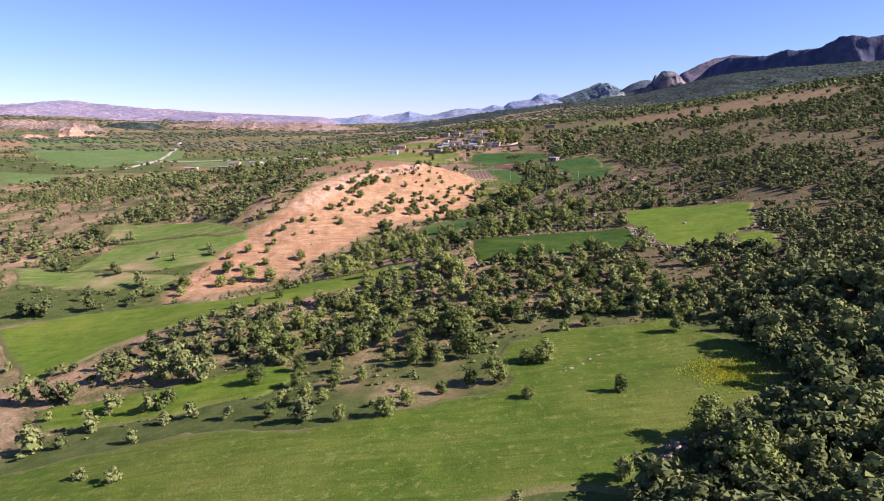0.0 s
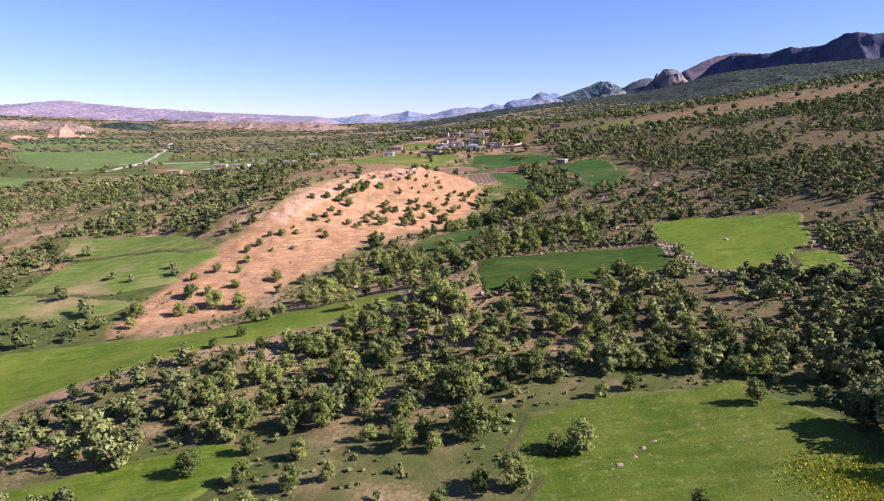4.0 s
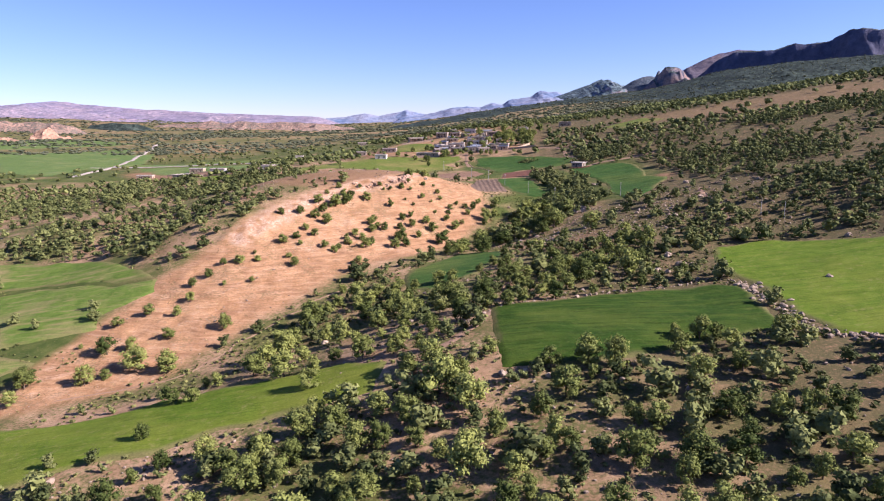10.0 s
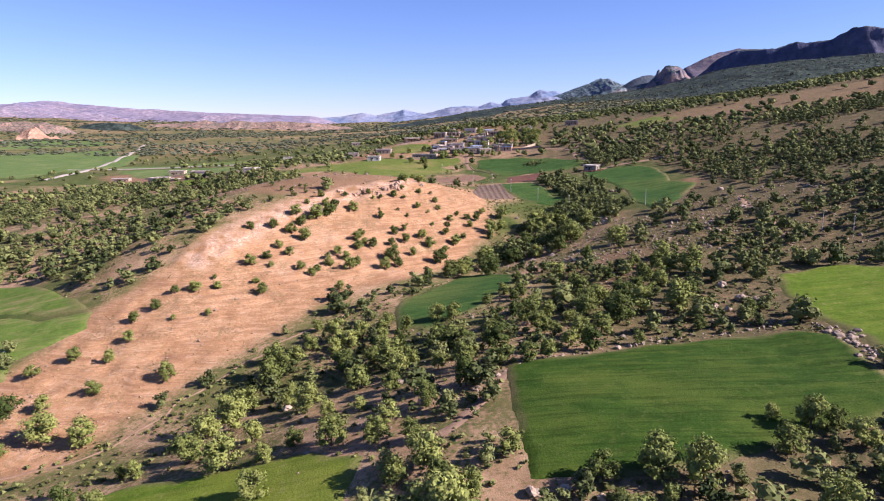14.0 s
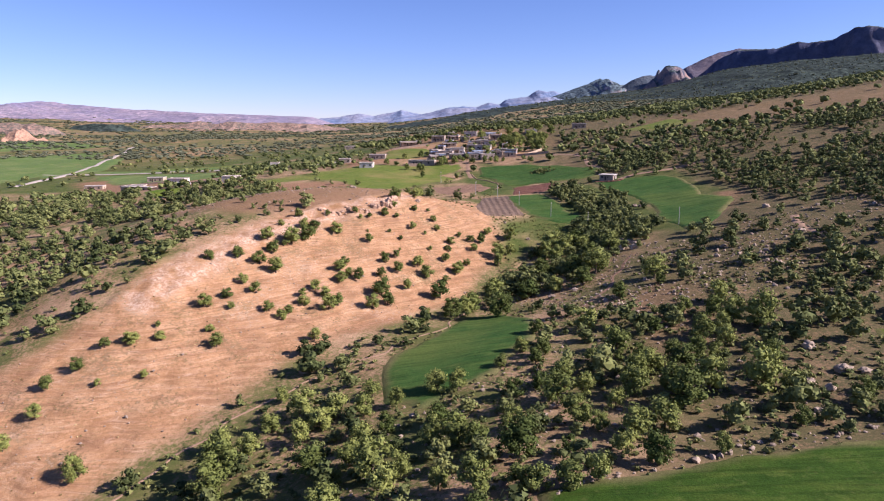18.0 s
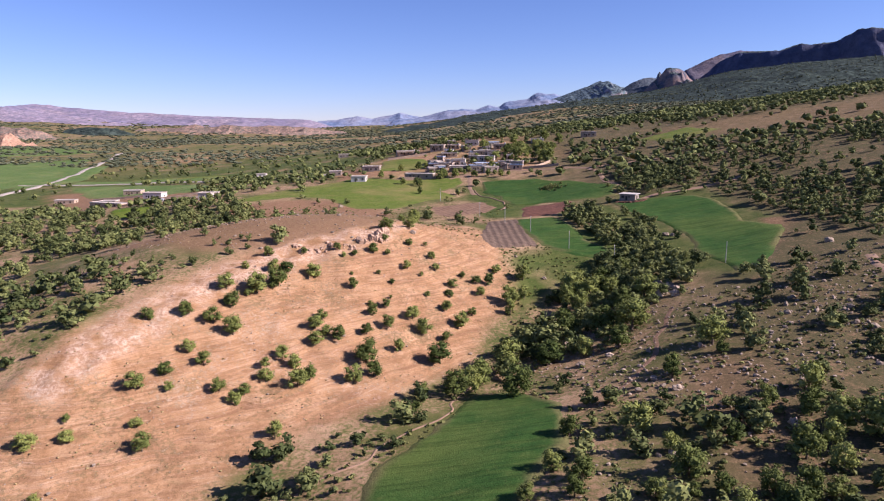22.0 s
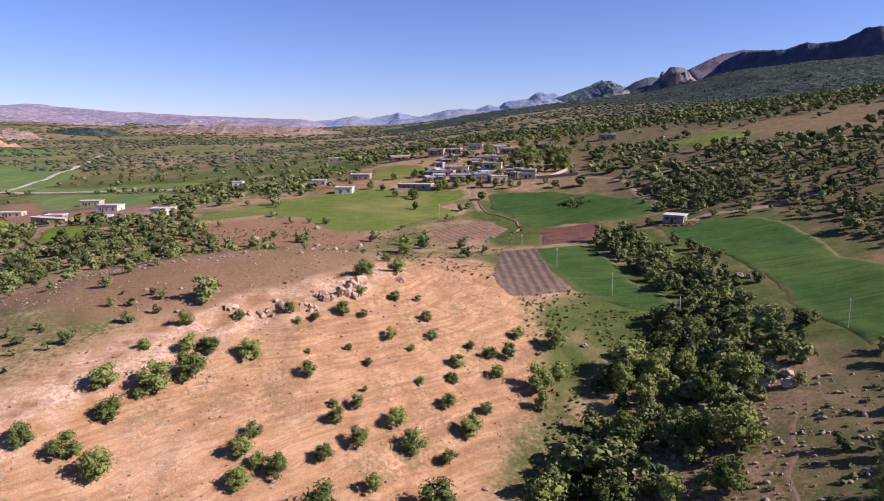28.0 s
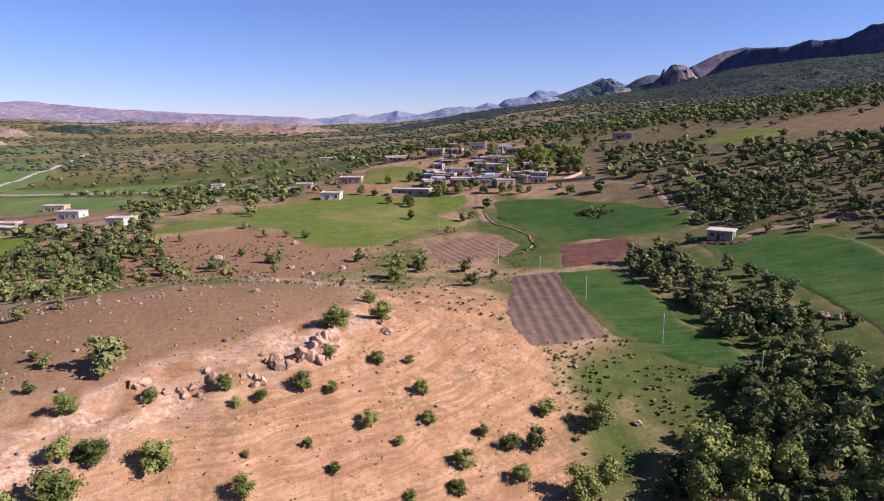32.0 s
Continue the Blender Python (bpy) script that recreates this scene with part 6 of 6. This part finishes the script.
one_tree(62, 661, 5.8, 1.0, 0.5, 972, "full green shade tree between village houses", "tree", "garden_tree")
one_tree(55, 678, 5.4, 1.0, 5.2, 941, "full green shade tree between village houses", "tree", "garden_tree")
one_tree(63, 695, 5.5, 1.0, 3.4, 957, "full green shade tree between village houses", "tree", "garden_tree")
one_tree(57, 681, 6.7, 1.0, 4.9, 946, "full green shade tree between village houses", "tree", "garden_tree")
one_tree(77, 707, 6.2, 1.0, 3.5, 993, "full green shade tree between village houses", "tree", "garden_tree")
one_tree(53, 692, 6.7, 1.0, 3.4, 927, "full green shade tree between village houses", "tree", "garden_tree")
one_tree(71, 654, 6.4, 1.0, 4.3, 1006, "full green shade tree between village houses", "tree", "garden_tree")
one_tree(65, 706, 5.6, 1.0, 3.7, 957, "full green shade tree between village houses", "tree", "garden_tree")
one_tree(78, 690, 5.3, 1.0, 4.6, 1006, "full green shade tree between village houses", "tree", "garden_tree")
one_tree(79, 682, 6.0, 1.0, 0.8, 1014, "full green shade tree between village houses", "tree", "garden_tree")
one_tree(66, 656, 4.6, 1.0, 0.4, 990, "full green shade tree between village houses", "tree", "garden_tree")
one_tree(56, 672, 6.2, 1.0, 5.4, 947, "full green shade tree between village houses", "tree", "garden_tree")
one_tree(-26, 919, 3.4, 1.0, 2.1, 716, "full green shade tree between village houses", "tree", "garden_tree")
one_tree(19, 629, 3.4, 1.0, 2.6, 836, "full green shade tree between village houses", "tree", "garden_tree")
one_tree(-6, 670, 3.8, 1.0, 0.8, 744, "full green shade tree between village houses", "tree", "garden_tree")
one_tree(40, 612, 4.9, 1.0, 0.6, 918, "full green shade tree between village houses", "tree", "garden_tree")
one_tree(37, 675, 3.1, 1.0, 1.2, 883, "full green shade tree between village houses", "tree", "garden_tree")
one_tree(46, 685, 3.9, 1.0, 2.2, 908, "full green shade tree between village houses", "tree", "garden_tree")
one_tree(25, 620, 4.1, 1.0, 2.7, 860, "full green shade tree between village houses", "tree", "garden_tree")
one_tree(45, 613, 3.2, 1.0, 1.8, 937, "full green shade tree between village houses", "tree", "garden_tree")
one_tree(6, 636, 4.5, 1.0, 5.8, 785, "full green shade tree between village houses", "tree", "garden_tree")
one_tree(63, 709, 4.1, 1.0, 3.7, 951, "full green shade tree between village houses", "tree", "garden_tree")
one_tree(52, 659, 4.3, 1.0, 5.9, 941, "full green shade tree between village houses", "tree", "garden_tree")
one_tree(64, 711, 3.1, 1.0, 5.2, 953, "full green shade tree between village houses", "tree", "garden_tree")
one_tree(46, 657, 3.4, 1.0, 2.5, 920, "full green shade tree between village houses", "tree", "garden_tree")
one_tree(50, 701, 3.3, 1.0, 2.7, 914, "full green shade tree between village houses", "tree", "garden_tree")
one_tree(2, 964, 3.8, 1.0, 2.4, 770, "full green shade tree between village houses", "tree", "garden_tree")
one_tree(42, 678, 4.9, 1.0, 0.5, 900, "full green shade tree between village houses", "tree", "garden_tree")
one_tree(-29, 831, 3.3, 1.0, 5.3, 701, "full green shade tree between village houses", "tree", "garden_tree")
one_tree(28, 730, 4.3, 1.0, 5.1, 845, "full green shade tree between village houses", "tree", "garden_tree")
one_tree(20, 672, 4.7, 1.0, 3.3, 831, "full green shade tree between village houses", "tree", "garden_tree")
one_tree(37, 620, 3.3, 1.0, 3.3, 903, "full green shade tree between village houses", "tree", "garden_tree")
one_tree(7, 627, 3.8, 1.0, 0.4, 792, "full green shade tree between village houses", "tree", "garden_tree")
one_tree(1, 701, 3.4, 1.0, 5.1, 767, "full green shade tree between village houses", "tree", "garden_tree")
one_tree(45, 650, 3.2, 1.0, 1.0, 919, "full green shade tree between village houses", "tree", "garden_tree")
one_tree(55, 660, 3.5, 1.0, 2.4, 950, "full green shade tree between village houses", "tree", "garden_tree")
one_tree(24, 622, 3.7, 1.0, 3.4, 855, "full green shade tree between village houses", "tree", "garden_tree")
one_tree(-31, 819, 3.1, 1.0, 3.8, 693, "full green shade tree between village houses", "tree", "garden_tree")
one_tree(38, 714, 9.0, 1.0, 5.0, 875, "full green shade tree between village houses", "tree", "garden_tree")
one_tree(5, 623, 5.5, 1.0, 3.0, 783, "full green shade tree between village houses", "tree", "garden_tree")
one_tree(13, 624, 5.5, 1.0, 5.0, 815, "full green shade tree between village houses", "tree", "garden_tree")
one_tree(-9, 602, 5.0, 1.0, 4.0, 730, "full green shade tree between village houses", "tree", "garden_tree")
one_tree(-19, 608, 4.5, 1.0, 0.0, 690, "full green shade tree between village houses", "tree", "garden_tree")
one_tree(37, 636, 6.0, 1.0, 0.0, 900, "full green shade tree between village houses", "tree", "garden_tree")
one_tree(33, 618, 5.0, 1.0, 2.0, 890, "full green shade tree between village houses", "tree", "garden_tree")
one_tree(62, 684, 8.0, 1.0, 0.0, 960, "full green shade tree between village houses", "tree", "garden_tree")
one_tree(66, 673, 6.0, 1.0, 2.0, 980, "full green shade tree between village houses", "tree", "garden_tree")
one_tree(53, 690, 7.0, 1.0, 0.0, 930, "full green shade tree between village houses", "tree", "garden_tree")
one_tree(69, 654, 7.0, 1.0, 4.0, 1000, "full green shade tree between village houses", "tree", "garden_tree")
one_tree(78, 673, 8.0, 1.0, 0.0, 1020, "full green shade tree between village houses", "tree", "garden_tree")
one_tree(86, 731, 9.0, 1.0, 3.0, 1005, "full green shade tree between village houses", "tree", "garden_tree")
one_tree(93, 709, 8.0, 1.0, 2.0, 1040, "full green shade tree between village houses", "tree", "garden_tree")
one_tree(62, 730, 8.0, 1.0, 4.0, 940, "full green shade tree between village houses", "tree", "garden_tree")
one_tree(43, 671, 6.0, 1.0, 5.0, 905, "full green shade tree between village houses", "tree", "garden_tree")
one_tree(12, 709, 6.0, 1.0, 2.0, 800, "full green shade tree between village houses", "tree", "garden_tree")
one_tree(30, 679, 5.0, 1.0, 2.0, 860, "full green shade tree between village houses", "tree", "garden_tree")
one_tree(-11, 666, 5.5, 1.0, 4.0, 730, "full green shade tree between village houses", "tree", "garden_tree")
one_tree(-23, 663, 5.0, 1.0, 0.0, 690, "full green shade tree between village houses", "tree", "garden_tree")
one_tree(-34, 632, 5.0, 1.0, 4.0, 640, "full green shade tree between village houses", "tree", "garden_tree")
one_tree(68, 638, 5.0, 1.0, 2.0, 1010, "full green shade tree between village houses", "tree", "garden_tree")

# the small hut below the fields
HUT = new("hut")
hz = float(ground_z(87, 508)) + 0.2
HUT.matrix_basis = pose(86, 507, hz, 0, 0, -34)
part("wall", box(-3.5, 0, -1.2, 3.5, 5.6, 2.7, 0.03), BLOCK, HUT)
part("roof", box(-3.95, -0.45, 2.7, 3.95, 6.05, 2.98, 0.04), PLASTER, HUT, "thick pale concrete slab roof")
opening(HUT, "window", -2.1, -0.04, 1.1, 1.2, 1.0, BLOCK)
opening(HUT, "door", -0.4, -0.04, 0.05, 0.95, 2.0, BLOCK)
opening(HUT, "window", 0.8, -0.04, 1.4, 0.8, 0.6, BLOCK)
opening(HUT, "door", 3.54, 2.2, 0.05, 1.2, 2.1, BLOCK, "right")
bm = box(-0.9, -0.05, -0.04, 0.9, 0.05, 0.04)
bm.transform(Matrix.Translation((4.3, 2.2, 1.6)) @ Matrix.Rotation(radians(60), 4, "Y"))
part("awning", bm, TIN, HUT, "slanted sheet awning over the side door")
tagged(HUT, "small grey block hut with a pale flat concrete roof", "hut")
for k, (dx, dy, r) in enumerate(((-3.5, -2.2, 0.9), (-1.5, -2.6, 1.0), (0.6, -2.9, 1.1), (2.6, -2.8, 1.2), (4.6, -2.2, 1.3), (6.2, -0.6, 1.2), (7.4, 1.6, 1.0))):
    bm = bmesh.new()
    bmesh.ops.create_icosphere(bm, subdivisions=3, radius=1)
    for v in bm.verts:
        v.co = Vector((v.co.x * 1.6, v.co.y * 1.1, v.co.z * 0.65)) * r * (1 + 0.35 * noise.noise(v.co * 2.2 + Vector((k * 3, 0, 0))))
    me = bpy.data.meshes.new("soil_heap")
    bm.to_mesh(me)
    bm.free()
    me.materials.append(TILLED_RED)
    hx, hy = 86 + dx * 0.83 + dy * 0.56, 507 - dx * 0.56 + dy * 0.83
    ob = new("soil_heap", me)
    ob.location = (hx, hy, float(ground_z(hx, hy)) + 0.1)
    tagged(ob, "heap of reddish spoil beside the hut", "soil heap", "spoil heaps round the hut")
for k, (dx, dy, a, ln) in enumerate(((1.2, -3.6, 40, 3.0), (3.4, -3.4, 70, 2.6), (5.4, -3.0, 20, 3.4), (6.6, -1.6, 55, 2.4))):
    bm = bmesh.new()
    bmesh.ops.create_cone(bm, segments=8, radius1=0.09, radius2=0.07, depth=ln, cap_ends=True)
    me = bpy.data.meshes.new("timber_pole")
    bm.to_mesh(me)
    bm.free()
    me.materials.append(DIRT)
    hx, hy = 86 + dx * 0.83 + dy * 0.56, 507 - dx * 0.56 + dy * 0.83
    ob = new("timber_pole", me)
    ob.matrix_basis = pose(hx, hy, float(ground_z(hx, hy)) + 0.75, 82, 0, a)
    tagged(ob, "pale peeled timber pole lying on the spoil", "timber", "timbers by the hut")


def utility_pole(x, y, h, turn, arm=True):
    root = new("utility_pole")
    root.matrix_basis = pose(x, y, float(ground_z(x, y)) - 0.2, 0, 0, turn)
    bm = bmesh.new()
    bmesh.ops.create_cone(bm, segments=10, radius1=0.13, radius2=0.08, depth=h, cap_ends=True, matrix=Matrix.Translation((0, 0, h / 2)))
    part("shaft", bm, POLE, root)
    if arm:
        part("crossarm", box(-0.7, -0.05, h - 0.35, 0.7, 0.05, h - 0.23), POLE, root)
        for dx in (-0.6, 0, 0.6):
            bm = bmesh.new()
            bmesh.ops.create_cone(bm, segments=8, radius1=0.06, radius2=0.04, depth=0.22, cap_ends=True, matrix=Matrix.Translation((dx, 0, h - 0.12)))
            part("insulator", bm, PLASTER, root)
    return tagged(root, "slim grey electricity pole with a short crossarm", "pole", "village power line")


for x, y in ((58, 425), (47, 443), (37, 467), (29, 485), (20, 505), (86, 407), (124, 331), (120, 340), (3, 560)):
    utility_pole(x, y, 6.6, 65)
